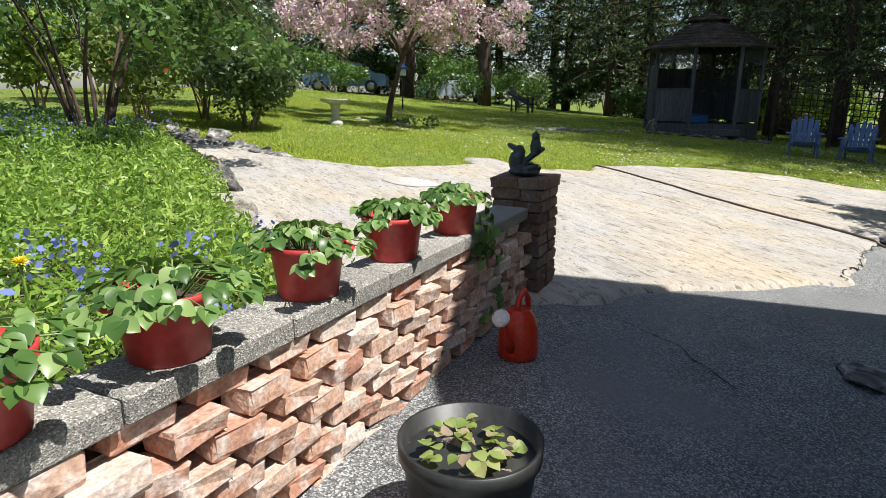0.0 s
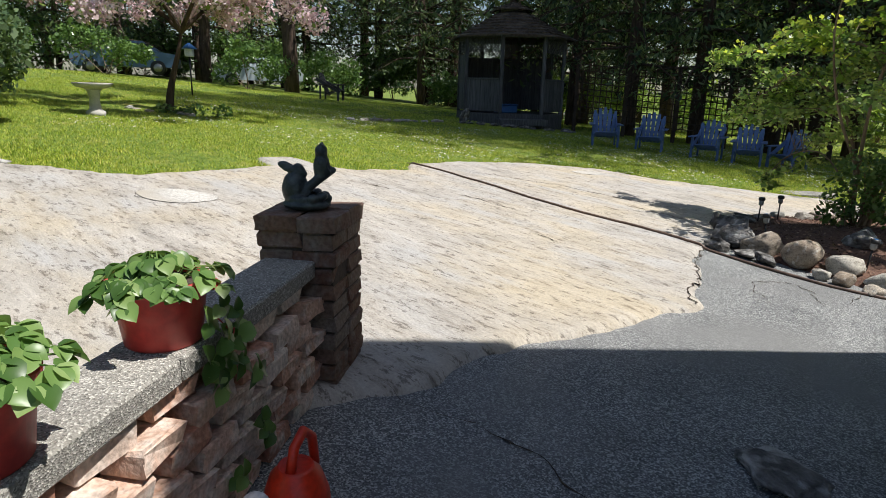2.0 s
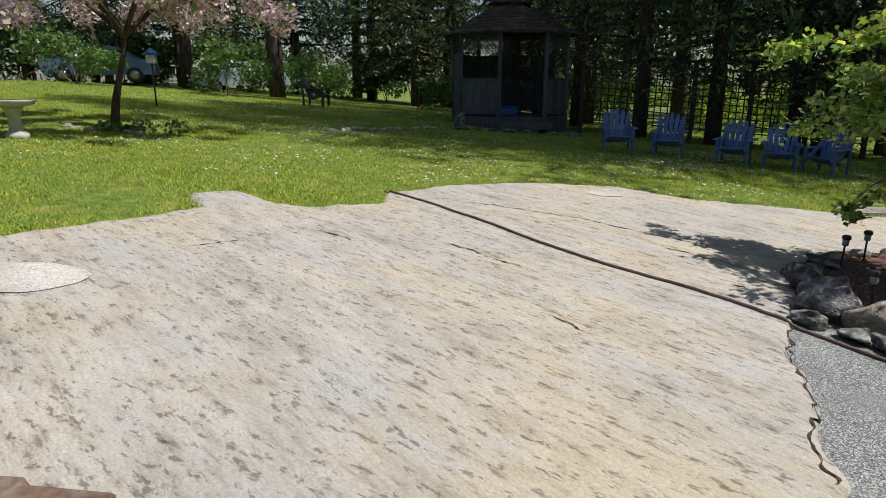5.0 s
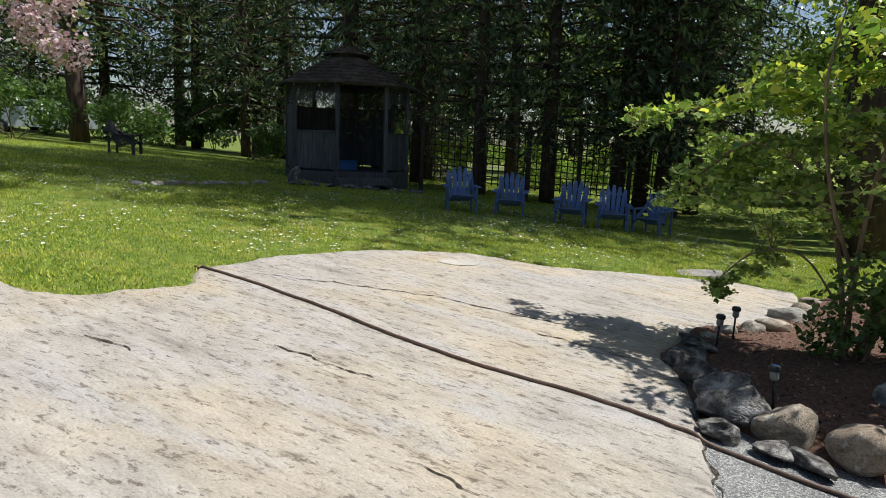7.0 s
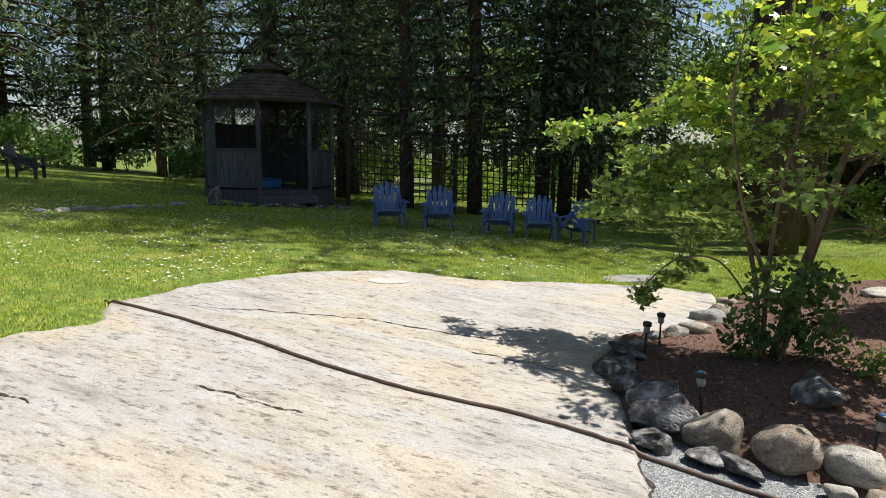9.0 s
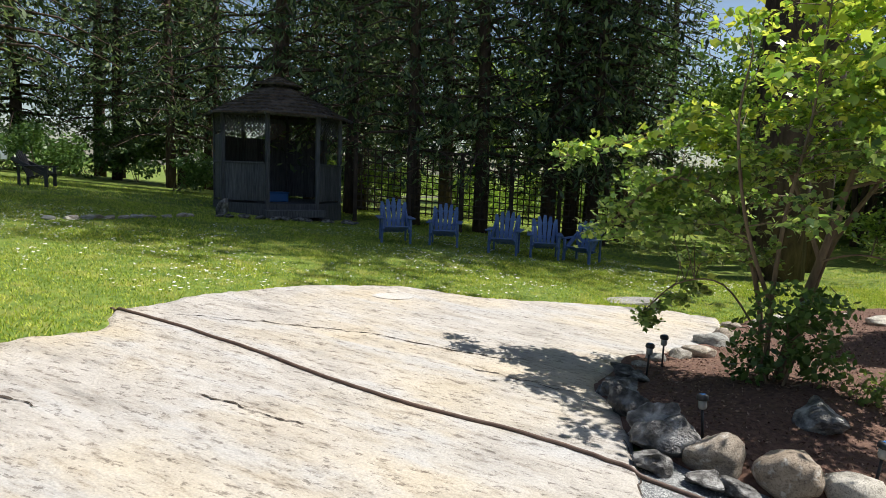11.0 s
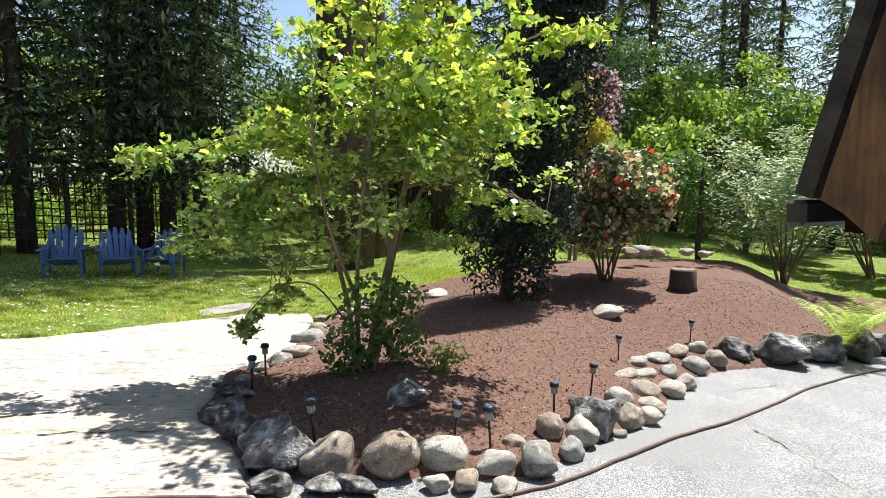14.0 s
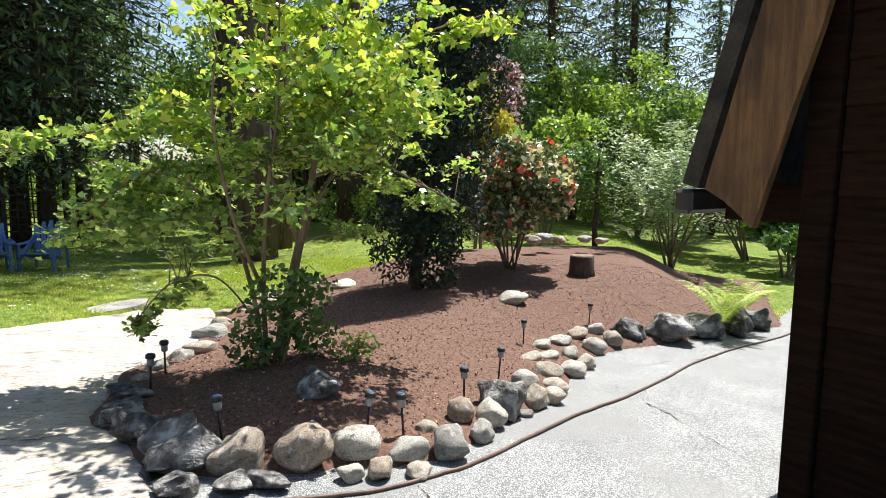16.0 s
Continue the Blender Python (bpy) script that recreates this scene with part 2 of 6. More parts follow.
M = dict(
    rock=bedrock(),
    lawn=grain("lawn_soil", (0.07, 0.125, 0.02), (0.22, 0.29, 0.055), 9.0, 0.95, 0.8, 70, stain=(0.29, 0.28, 0.07), stain_scale=2.4, world_space=True, dist=0.04, spec=0.2),
    asphalt=speckle("aggregate_paving", (0.13, 0.135, 0.137), (0.56, 0.57, 0.55), (0.045, 0.05, 0.055), 170, rough=0.55, bump=0.7, stain=(0.20, 0.20, 0.195)),
    mulch=grain("bark_mulch", (0.075, 0.038, 0.026), (0.215, 0.118, 0.08), 30, 0.95, 0.9, 130, stain=(0.15, 0.085, 0.06), stain_scale=2.0, world_space=True, dist=0.015),
    cap=speckle("pebbled_concrete", (0.30, 0.285, 0.255), (0.66, 0.64, 0.58), (0.12, 0.115, 0.10), 230, bump=0.7, spread=0.66, stain=(0.27, 0.255, 0.215)),
    brick=None,
    core=grain("dark_mortar", (0.05, 0.035, 0.028), (0.11, 0.078, 0.06), 14, 0.95, 0.6),
    pot=grain("red_plastic", (0.50, 0.040, 0.036), (0.60, 0.066, 0.055), 5, 0.45, 0.05, 40, stain=(0.56, 0.12, 0.10), stain_scale=9, vary=0.08),
    can=grain("bright_red_plastic", (0.62, 0.035, 0.012), (0.70, 0.05, 0.018), 6, 0.35, 0.05, 50),
    white=grain("white_plastic", (0.70, 0.70, 0.68), (0.8, 0.8, 0.78), 8, 0.4, 0.05),
    tub=grain("black_plastic", (0.018, 0.018, 0.018), (0.04, 0.04, 0.038), 7, 0.45, 0.1, 50, stain=(0.09, 0.085, 0.075), stain_scale=4),
    tubsoil=grain("chip_topped_soil", (0.14, 0.10, 0.075), (0.46, 0.38, 0.31), 60, 0.95, 1.0, 160),
    soil=grain("potting_soil", (0.02, 0.014, 0.010), (0.10, 0.075, 0.055), 35, 0.95, 1.0, 120),
    stone=boulder_rock(),
    dstone=grain("dark_boulder", (0.05, 0.047, 0.043), (0.23, 0.217, 0.20), 3.0, 0.75, 0.8, 14, stain=(0.50, 0.49, 0.46), stain_scale=2.2, vary=0.45, dist=0.06),
    patch=speckle("patch_concrete", (0.50, 0.48, 0.44), (0.66, 0.64, 0.60), (0.30, 0.28, 0.25), 120, stain=(0.45, 0.40, 0.32)),
    bark=grain("rough_bark", (0.035, 0.022, 0.015), (0.13, 0.085, 0.06), 10, 0.95, 1.0, 60, stretch=(1, 1, 0.25), dist=0.03),
    lbark=grain("pale_bark", (0.13, 0.09, 0.055), (0.30, 0.22, 0.14), 9, 0.9, 0.6, 60, stretch=(1, 1, 0.3)),
    gwood=grain("weathered_grey_board", (0.05, 0.05, 0.052), (0.13, 0.13, 0.135), 6, 0.9, 0.5, 70, stretch=(6, 6, 0.5), vary=0.2),
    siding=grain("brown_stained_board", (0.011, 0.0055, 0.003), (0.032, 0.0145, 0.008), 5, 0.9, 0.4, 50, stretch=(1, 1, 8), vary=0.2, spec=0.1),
    barge=grain("weathered_brown_board", (0.10, 0.043, 0.015), (0.30, 0.145, 0.055), 3.0, 0.65, 0.7, 30, stretch=(9, 9, 0.7), stain=(0.04, 0.02, 0.010), stain_scale=2.4, dist=0.02),
    shingle=grain("dark_shingle", (0.025, 0.021, 0.019), (0.07, 0.057, 0.048), 9, 0.95, 0.6, 60, vary=0.25, spec=0.2),
    thatch=grain("mossy_shake", (0.03, 0.022, 0.016), (0.10, 0.068, 0.045), 12, 0.95, 0.7, 60, stain=(0.13, 0.10, 0.075), stain_scale=3, vary=0.3),
    chair=grain("blue_plastic", (0.07, 0.13, 0.30), (0.11, 0.19, 0.38), 6, 0.45, 0.05, 60, vary=0.06),
    dchair=grain("dark_plastic", (0.02, 0.02, 0.022), (0.045, 0.045, 0.05), 6, 0.5, 0.05),
    trellis=grain("brown_lattice", (0.028, 0.018, 0.013), (0.075, 0.05, 0.035), 8, 0.9, 0.3, 60, stretch=(1, 1, 0.5)),
    hose=grain("brown_rubber", (0.085, 0.05, 0.035), (0.16, 0.10, 0.07), 12, 0.55, 0.15, 80),
    statue=grain("bronze_patina", (0.012, 0.02, 0.022), (0.055, 0.07, 0.075), 22, 0.45, 0.5, 90, stain=(0.10, 0.12, 0.12), stain_scale=16),
    metal=plain("brushed_steel", (0.45, 0.43, 0.40), 0.35, 1.0),
    black=grain("matt_black", (0.012, 0.012, 0.012), (0.03, 0.03, 0.03), 12, 0.5, 0.1),
    glass=plain("lamp_lens", (0.30, 0.30, 0.28), 0.12),
    blue=plain("blue_tarp", (0.03, 0.12, 0.32), 0.4),
    bath=grain("cast_concrete", (0.42, 0.40, 0.36), (0.60, 0.57, 0.52), 9, 0.9, 0.4, 60),
    gutter=grain("dark_gutter", (0.022, 0.018, 0.016), (0.05, 0.042, 0.036), 6, 0.5, 0.1),
)


def brick_material(name, tone):
    m, n, l, p = nodes_of(name)
    oi = n.new("ShaderNodeObjectInfo")
    r = ramp(n, [(0.0, (0.50, 0.25, 0.17)), (0.3, (0.62, 0.37, 0.26)), (0.6, (0.66, 0.48, 0.38)), (0.85, (0.72, 0.60, 0.51)), (1.0, (0.58, 0.30, 0.18))])
    l.new(oi.outputs["Random"], r.inputs[0])
    co = n.new("ShaderNodeNewGeometry").outputs["Position"]
    a = n.new("ShaderNodeTexNoise")
    a.inputs["Scale"].default_value, a.inputs["Detail"].default_value = 16, 6
    l.new(co, a.inputs[0])
    s = ramp(n, [(0.46, (0, 0, 0)), (0.66, (0.7, 0.7, 0.7))])
    l.new(a.outputs[0], s.inputs[0])
    col = mix_rgb(n, l, s.outputs[0], r.outputs[0], (0.78, 0.71, 0.64))
    b = n.new("ShaderNodeTexNoise")
    b.inputs["Scale"].default_value, b.inputs["Detail"].default_value = 70, 4
    l.new(co, b.inputs[0])
    fr = ramp(n, [(0.3, (0.66, 0.64, 0.62)), (0.65, (1.1, 1.1, 1.1))])
    l.new(b.outputs[0], fr.inputs[0])
    col = mix_rgb(n, l, 1.0, col, fr.outputs[0], "MULTIPLY")
    # tone below 1 puts shade into the brick's colour
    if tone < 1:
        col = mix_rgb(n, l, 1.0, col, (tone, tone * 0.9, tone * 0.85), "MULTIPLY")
    l.new(col, p.inputs["Base Color"])
    p.inputs["Roughness"].default_value = 0.9
    bp = n.new("ShaderNodeBump")
    bp.inputs["Strength"].default_value, bp.inputs["Distance"].default_value = 0.7, 0.012
    ad = n.new("ShaderNodeMath")
    ad.operation = "MULTIPLY_ADD"
    ad.inputs[1].default_value = 0.5
    l.new(b.outputs[0], ad.inputs[0]), l.new(a.outputs[0], ad.inputs[2])
    l.new(ad.outputs[0], bp.inputs["Height"]), l.new(bp.outputs[0], p.inputs["Normal"])
    return m


M["brick"] = brick_material("old_brick", 1.0)
# copy of old_brick, darkened to carry the pier's shade
M["shaded_brick"] = brick_material("shaded_old_brick", 0.30)
L = dict(
    # palest conifer tone paints in sunlit, glinting needles
    conifer=leafy("conifer_needles", [(0.022, 0.042, 0.022), (0.055, 0.095, 0.042), (0.12, 0.175, 0.075), (0.27, 0.34, 0.15)], 0.42, 0.34),
    cypress=leafy("cypress_scales", [(0.010, 0.022, 0.012), (0.018, 0.035, 0.018), (0.03, 0.052, 0.026)], 0.6, 0.12),
    maple=leafy("maple_leaves", [(0.08, 0.155, 0.045), (0.18, 0.31, 0.075), (0.33, 0.47, 0.12), (0.52, 0.62, 0.20)], 0.30, 0.48, 0.8),
    maple_new=leafy("young_maple_leaves", [(0.12, 0.24, 0.045), (0.28, 0.44, 0.07), (0.50, 0.61, 0.10), (0.66, 0.68, 0.13)], 0.30, 0.5, 0.65),
    camellia_new=leafy("pale_camellia_leaves", [(0.30, 0.36, 0.18), (0.56, 0.58, 0.36), (0.70, 0.68, 0.48), (0.46, 0.28, 0.18)], 0.4, 0.3),
    rose=leafy("dark_green_leaves", [(0.06, 0.12, 0.035), (0.11, 0.20, 0.05), (0.18, 0.29, 0.08)], 0.35, 0.3, 0.5),
    holly=leafy("holly_leaves", [(0.05, 0.10, 0.04), (0.10, 0.16, 0.07), (0.16, 0.22, 0.10)], 0.28, 0.15, 0.6),
    bush=leafy("bright_bush_leaves", [(0.11, 0.18, 0.05), (0.20, 0.28, 0.075), (0.33, 0.40, 0.12)], 0.4, 0.38),
    blossom=leafy("pink_blossom", [(0.62, 0.40, 0.45), (0.76, 0.56, 0.60), (0.84, 0.72, 0.74), (0.30, 0.19, 0.16)], 0.6, 0.3, 0.4, (1.0, 0.92, 0.95)),
    under=leafy("undergrowth", [(0.10, 0.18, 0.035), (0.22, 0.34, 0.06), (0.40, 0.52, 0.11)], 0.5, 0.45),
    ivy=leafy("groundcover", [(0.10, 0.20, 0.035), (0.26, 0.42, 0.07), (0.48, 0.62, 0.15)], 0.4, 0.4),
    strawberry=leafy("strawberry_leaves", [(0.05, 0.11, 0.022), (0.10, 0.20, 0.045), (0.20, 0.32, 0.09), (0.34, 0.45, 0.17)], 0.35, 0.28),
    gold=leafy("golden_needles", [(0.24, 0.23, 0.03), (0.42, 0.38, 0.05), (0.52, 0.46, 0.08)], 0.6, 0.3),
    grey=leafy("feathery_leaves", [(0.20, 0.28, 0.16), (0.34, 0.43, 0.27), (0.52, 0.60, 0.42)], 0.5, 0.35),
    plum=leafy("purple_leaves", [(0.05, 0.02, 0.025), (0.12, 0.05, 0.06), (0.35, 0.20, 0.22)], 0.5, 0.3),
    fern=leafy("fern_fronds", [(0.22, 0.32, 0.04), (0.42, 0.54, 0.07), (0.55, 0.64, 0.12)], 0.5, 0.4),
    red=leafy("red_flowers", [(0.55, 0.05, 0.03), (0.68, 0.10, 0.08), (0.75, 0.25, 0.2)], 0.6, 0.3),
    daisy=leafy("white_petals", [(0.75, 0.75, 0.70), (0.85, 0.85, 0.80)], 0.6, 0.2),
    bluebell=leafy("blue_flowers", [(0.16, 0.20, 0.55), (0.28, 0.34, 0.72)], 0.6, 0.2),
    yellow=leafy("yellow_petals", [(0.80, 0.62, 0.02), (0.88, 0.72, 0.04)], 0.6, 0.2),
    grass=leafy("grass_blades", [(0.13, 0.22, 0.03), (0.30, 0.42, 0.05), (0.52, 0.58, 0.085), (0.66, 0.62, 0.18)], 0.55, 0.36, 0.25),
    begonia=leafy("begonia_leaves", [(0.18, 0.26, 0.06), (0.36, 0.42, 0.13), (0.42, 0.30, 0.22)], 0.45, 0.3),
)


# ---- building tools ----
def mesh_object(name, bm, material, parent=None, label=""):
    me = bpy.data.meshes.new(name)
    bm.to_mesh(me)
    bm.free()
    if material:
        me.materials.append(material)
    ob = new(name, me)
    if parent:
        ob.parent = parent
    if label:
        tagged(ob, label)
    return ob


def part(name, bm, material, parent, label=""):
    """One mesh under a thing or a part; the bmesh is in the thing's own space."""
    return mesh_object(name, bm, material, parent, label)


def thing(name, label, category, group="", m=None, kind=""):
    ob = new(name)
    if m is not None:
        ob.matrix_basis = m
    return tagged(ob, label, category, group, kind)


def box(bm, lo, hi, m=None, bevel=0.0):
    r = bmesh.ops.create_cube(bm, size=1)
    vs = r["verts"]
    c = [(a + b) / 2 for a, b in zip(lo, hi)]
    s = [b - a for a, b in zip(lo, hi)]
    bmesh.ops.transform(bm, matrix=Matrix.Translation(c) @ Matrix.Diagonal((*s, 1)), verts=vs)
    if bevel:
        es = list({e for v in vs for e in v.link_edges})
        out = bmesh.ops.bevel(bm, geom=es, offset=bevel, segments=1, affect="EDGES", profile=0.7)
        vs = list({v for f in out["faces"] for v in f.verts} | {v for v in vs if v.is_valid})
    if m is not None:
        bmesh.ops.transform(bm, matrix=m, verts=vs)
    return vs


def one_box(lo, hi, m=None, bevel=0.0):
    bm = bmesh.new()
    box(bm, lo, hi, m, bevel)
    return bm


def lathe(profile, seg=32, bm=None, wobble=0.0):
    """Turn (radius, height) pairs round the z axis."""
    bm = bm or bmesh.new()
    rings = []
    for r, z in profile:
        rings.append([bm.verts.new((r * math.cos(a), r * math.sin(a), z)) for a in (2 * math.pi * i / seg for i in range(seg))])
    for a, b in zip(rings, rings[1:]):
        for i in range(seg):
            j = (i + 1) % seg
            f = bm.faces.new((a[i], a[j], b[j], b[i]))
            f.smooth = True
    bm.faces.new(list(reversed(rings[0])))
    bm.faces.new(rings[-1])
    return bm


def tube(points, radii, seg=8, bm=None, cap=True):
    """A limb, hose or pipe along points."""
    bm = bm or bmesh.new()
    pts = [Vector(p) for p in points]
    rings = []
    side = Vector((1, 0, 0))
    for i, p in enumerate(pts):
        d = (pts[min(i + 1, len(pts) - 1)] - pts[max(i - 1, 0)]).normalized()
        side = (side - d * side.dot(d))
        if side.length < 1e-4:
            side = d.orthogonal()
        side.normalize()
        up = d.cross(side)
        r = radii[i] if isinstance(radii, (list, tuple)) else radii
        rings.append([bm.verts.new(p + side * (r * math.cos(a)) + up * (r * math.sin(a))) for a in (2 * math.pi * k / seg for k in range(seg))])
    for a, b in zip(rings, rings[1:]):
        for i in range(seg):
            j = (i + 1) % seg
            f = bm.faces.new((a[i], a[j], b[j], b[i]))
            f.smooth = True
    if cap:
        bm.faces.new(list(reversed(rings[0])))
        bm.faces.new(rings[-1])
    return bm


LEAF_SHAPES = dict(
    needle=((0, -1), (1, 0), (0, 1), (-1, 0)),
    oval=((0, -1), (0.8, -0.45), (0.95, 0.15), (0, 1), (-0.95, 0.15), (-0.8, -0.45)),
    lobed=((0, -1), (0.55, -0.75), (1.0, 0.0), (0.45, 0.12), (0, 1), (-0.45, 0.12), (-1.0, 0.0), (-0.55, -0.75)))


def leaf_mesh(name, centres, size, rng, aspect=1.7, droop=0.3, flat=0.5, spread=0.35, normals=None, shape="oval"):
    """Many small bent leaves at the centres; flat: how far they lie level."""
    c = np.asarray(centres, dtype=float)
    n = len(c)
    up = rng.normal(size=(n, 3)) * (1 - flat)
    if normals is not None:
        up += np.asarray(normals) * flat
    else:
        up[:, 2] += flat
    up /= np.linalg.norm(up, axis=1, keepdims=True) + 1e-9
    t = rng.normal(size=(n, 3))
    t[:, 2] -= droop
    t -= up * np.sum(t * up, axis=1, keepdims=True)
    t /= np.linalg.norm(t, axis=1, keepdims=True) + 1e-9
    s = np.cross(up, t)
    k = (size * (1 + spread * rng.normal(size=(n, 1)))).clip(size * 0.4, size * 2)
    ln, wd = k * 0.5, k * 0.5 / aspect
    outline = LEAF_SHAPES[shape]
    q = len(outline)
    v = np.empty((n, q, 3))
    for i, (a, b) in enumerate(outline):
        v[:, i] = c + s * wd * a + t * ln * b - up * k * (0.09 * abs(a) + 0.10 * max(0.0, b))
    f = np.arange(n * q)
    me = bpy.data.meshes.new(name)
    me.vertices.add(n * q)
    me.vertices.foreach_set("co", v.reshape(-1))
    me.loops.add(n * q)
    me.loops.foreach_set("vertex_index", f.astype(np.int32))
    me.polygons.add(n)
    me.polygons.foreach_set("loop_start", (np.arange(n) * q).astype(np.int32))
    me.update(calc_edges=True)
    return me


def leaf_part(name, me, material, parent=None, label=""):
    me.materials.append(material)
    ob = new(name, me)
    if parent:
        ob.parent = parent
    if label:
        tagged(ob, label)
    return ob


def clumps(rng, blobs, per, shell=0.55):
    """Points in a cloud of ellipsoid clumps (x, y, z, rx, ry, rz), thicker towards their skins."""
    out = []
    for b in blobs:
        d = rng.normal(size=(per, 3))
        d /= np.linalg.norm(d, axis=1, keepdims=True)
        r = shell + (1 - shell) * rng.random((per, 1)) ** 0.6
        r *= 0.85 + 0.3 * rng.random((per, 1))
        out.append(np.array(b[:3]) + d * r * np.array(b[3:6]))
    return np.concatenate(out)


def inside(poly, x, y):
    """Signed distance to a closed outline: positive inside."""
    best, sign = 1e9, False
    for i in range(len(poly)):
        (x1, y1), (x2, y2) = poly[i], poly[(i + 1) % len(poly)]
        dx, dy = x2 - x1, y2 - y1
        k = max(0.0, min(1.0, ((x - x1) * dx + (y - y1) * dy) / (dx * dx + dy * dy + 1e-12)))
        best = min(best, math.hypot(x - x1 - k * dx, y - y1 - k * dy))
        if (y1 > y) != (y2 > y) and x < x1 + (y - y1) * dx / (dy or 1e-12):
            sign = not sign
    return best if sign else -best


def inside_all(poly, px, py):
    """inside() for many points: true or false for each, and the distance to the outline."""
    best = np.full(len(px), 1e9)
    sign = np.zeros(len(px), dtype=bool)
    for i in range(len(poly)):
        (x1, y1), (x2, y2) = poly[i], poly[(i + 1) % len(poly)]
        dx, dy = x2 - x1, y2 - y1
        k = np.clip(((px - x1) * dx + (py - y1) * dy) / (dx * dx + dy * dy + 1e-12), 0, 1)
        best = np.minimum(best, np.hypot(px - x1 - k * dx, py - y1 - k * dy))
        sign ^= ((y1 > py) != (y2 > py)) & (px < x1 + (py - y1) * dx / (dy or 1e-12))
    return np.where(sign, best, -best)


def sheet(name, x0, x1, y0, y1, step, height, keep=None):
    """A grid of ground with a height at each point; cells where keep() is false are left out."""
    nx, ny = int((x1 - x0) / step) + 1, int((y1 - y0) / step) + 1
    verts, faces, idx = [], [], {}
    for j in range(ny):
        for i in range(nx):
            x, y = x0 + i * step, y0 + j * step
            z = height(x, y)
            if z is None:
                continue
            idx[i, j] = len(verts)
            verts.append((x, y, z))
    for j in range(ny - 1):
        for i in range(nx - 1):
            q = [(i, j), (i + 1, j), (i + 1, j + 1), (i, j + 1)]
            if all(k in idx for k in q):
                faces.append([idx[k] for k in q])
    me = bpy.data.meshes.new(name)
    me.from_pydata(verts, [], faces)
    me.polygons.foreach_set("use_smooth", [True] * len(faces))
    return new(name, me)


def stone_mesh(name, rng, sx, sy, sz, rough=0.18, sub=3, flat=0.0, depth=0.58):
    bm = bmesh.new()
    bmesh.ops.create_icosphere(bm, subdivisions=sub, radius=1)
    off = Vector(rng.random(3) * 50)
    planes = []
    for _ in range(11):
        d = Vector(rng.normal(size=3)).normalized()
        planes.append((d, depth + 0.28 * rng.random()))
    for v in bm.verts:
        p = v.co.copy()
        for d, h in planes:
            k = p.dot(d) - h
            if k > 0:
                p -= d * k * (0.6 + flat * 0.38)
        p *= 1 + rough * noise.noise(p * 1.3 + off) + rough * 0.4 * noise.noise(p * 4 + off)
        v.co = Vector((p.x * sx, p.y * sy, p.z * sz))
    for f in bm.faces:
        f.smooth = True
    me = bpy.data.meshes.new(name)
    bm.to_mesh(me)
    bm.free()
    return me


def round_leaf(bm, base, way, up, size, width=0.8, notch=0.0):
    """One broad leaf, folded along its rib and curled at its tip."""
    way, up = Vector(way).normalized(), Vector(up).normalized()
    side = way.cross(up).normalized()
    up = side.cross(way).normalized()
    base = Vector(base)
    rib, left, right = [], [], []
    n = 5
    for i in range(n + 1):
        u = i / n
        w = size * width * 0.5 * math.sin(math.pi * min(1, u * 0.92 + 0.08)) ** 0.75 * (1.0 if i % 2 else 0.93)
        bend = -0.35 * size * u * u
        c = base + way * size * u + up * bend
        rib.append(bm.verts.new(c))
        left.append(bm.verts.new(c + side * w + up * w * 0.35))
        right.append(bm.verts.new(c - side * w + up * w * 0.35))
    for i in range(n):
        for s, a in ((left, 0), (right, 1)):
            q = (rib[i], rib[i + 1], s[i + 1], s[i])
            f = bm.faces.new(q if a else tuple(reversed(q)))
            f.smooth = True


RNG = np.random.default_rng(7)

# ---- outlines of the ground's parts ----
SLAB = [(1.16, 4.42), (1.5, 4.62), (1.8, 4.92), (2.3, 5.10), (2.7, 5.29), (3.33, 5.62), (3.45, 5.9), (3.73, 6.21), (4.06, 6.83), (4.38, 7.22), (4.75, 7.65),
        (5.27, 8.44), (6.1, 8.86), (7.16, 9.0), (8.35, 9.5), (9.3, 10.3), (8.69, 10.91), (7.47, 11.12), (6.75, 11.24), (6.1, 11.47), (5.53, 11.91),
        (4.8, 12.07), (3.99, 11.96), (2.88, 11.47), (2.44, 11.05), (2.06, 10.72), (1.89, 10.2), (1.35, 9.89), (0.99, 9.96), (0.65, 10.28), (0.47, 10.46),
        (0.05, 10.2), (0.4, 9.7), (0.11, 9.41), (-0.45, 8.8), (-0.82, 8.45), (-1.49, 8.42), (-2.1, 8.56), (-2.87, 9.0), (-3.4, 8.95), (-4.5, 9.4),
        (-6.5, 9.7), (-6.5, 8.8), (-4.5, 8.5), (-3.4, 8.1), (-2.55, 7.25), (-1.75, 6.32), (-0.9, 4.9), (-0.4, 4.2), (0.55, 4.2)]
BED = [(8.35, 9.5), (7.16, 9.05), (6.1, 8.9), (5.25, 8.36), (4.86, 7.67), (4.78, 7.35), (4.9, 7.0), (5.1, 6.72), (5.35, 6.25), (5.5, 6.1), (5.95, 6.0), (6.4, 5.8),
       (7.0, 5.55), (8.5, 5.4), (9.3, 5.0), (9.8, 4.55), (10.3, 4.05), (11.4, 3.25), (12.6, 2.3), (18, 1.2), (19, 4), (18, 6.5), (16.5, 8.3), (13, 9.3), (11.5, 9.9), (9.8, 10.1)]
PLOT = [(-0.2, 4.2), (-0.5, 4.5), (-0.95, 5.0), (-1.8, 6.4), (-2.6, 7.3), (-3.4, 8.05), (-4.5, 8.4), (-8, 8.2), (-8, -1), (-0.9, -1), (0.0, 1.9), (0.6, 3.9)]
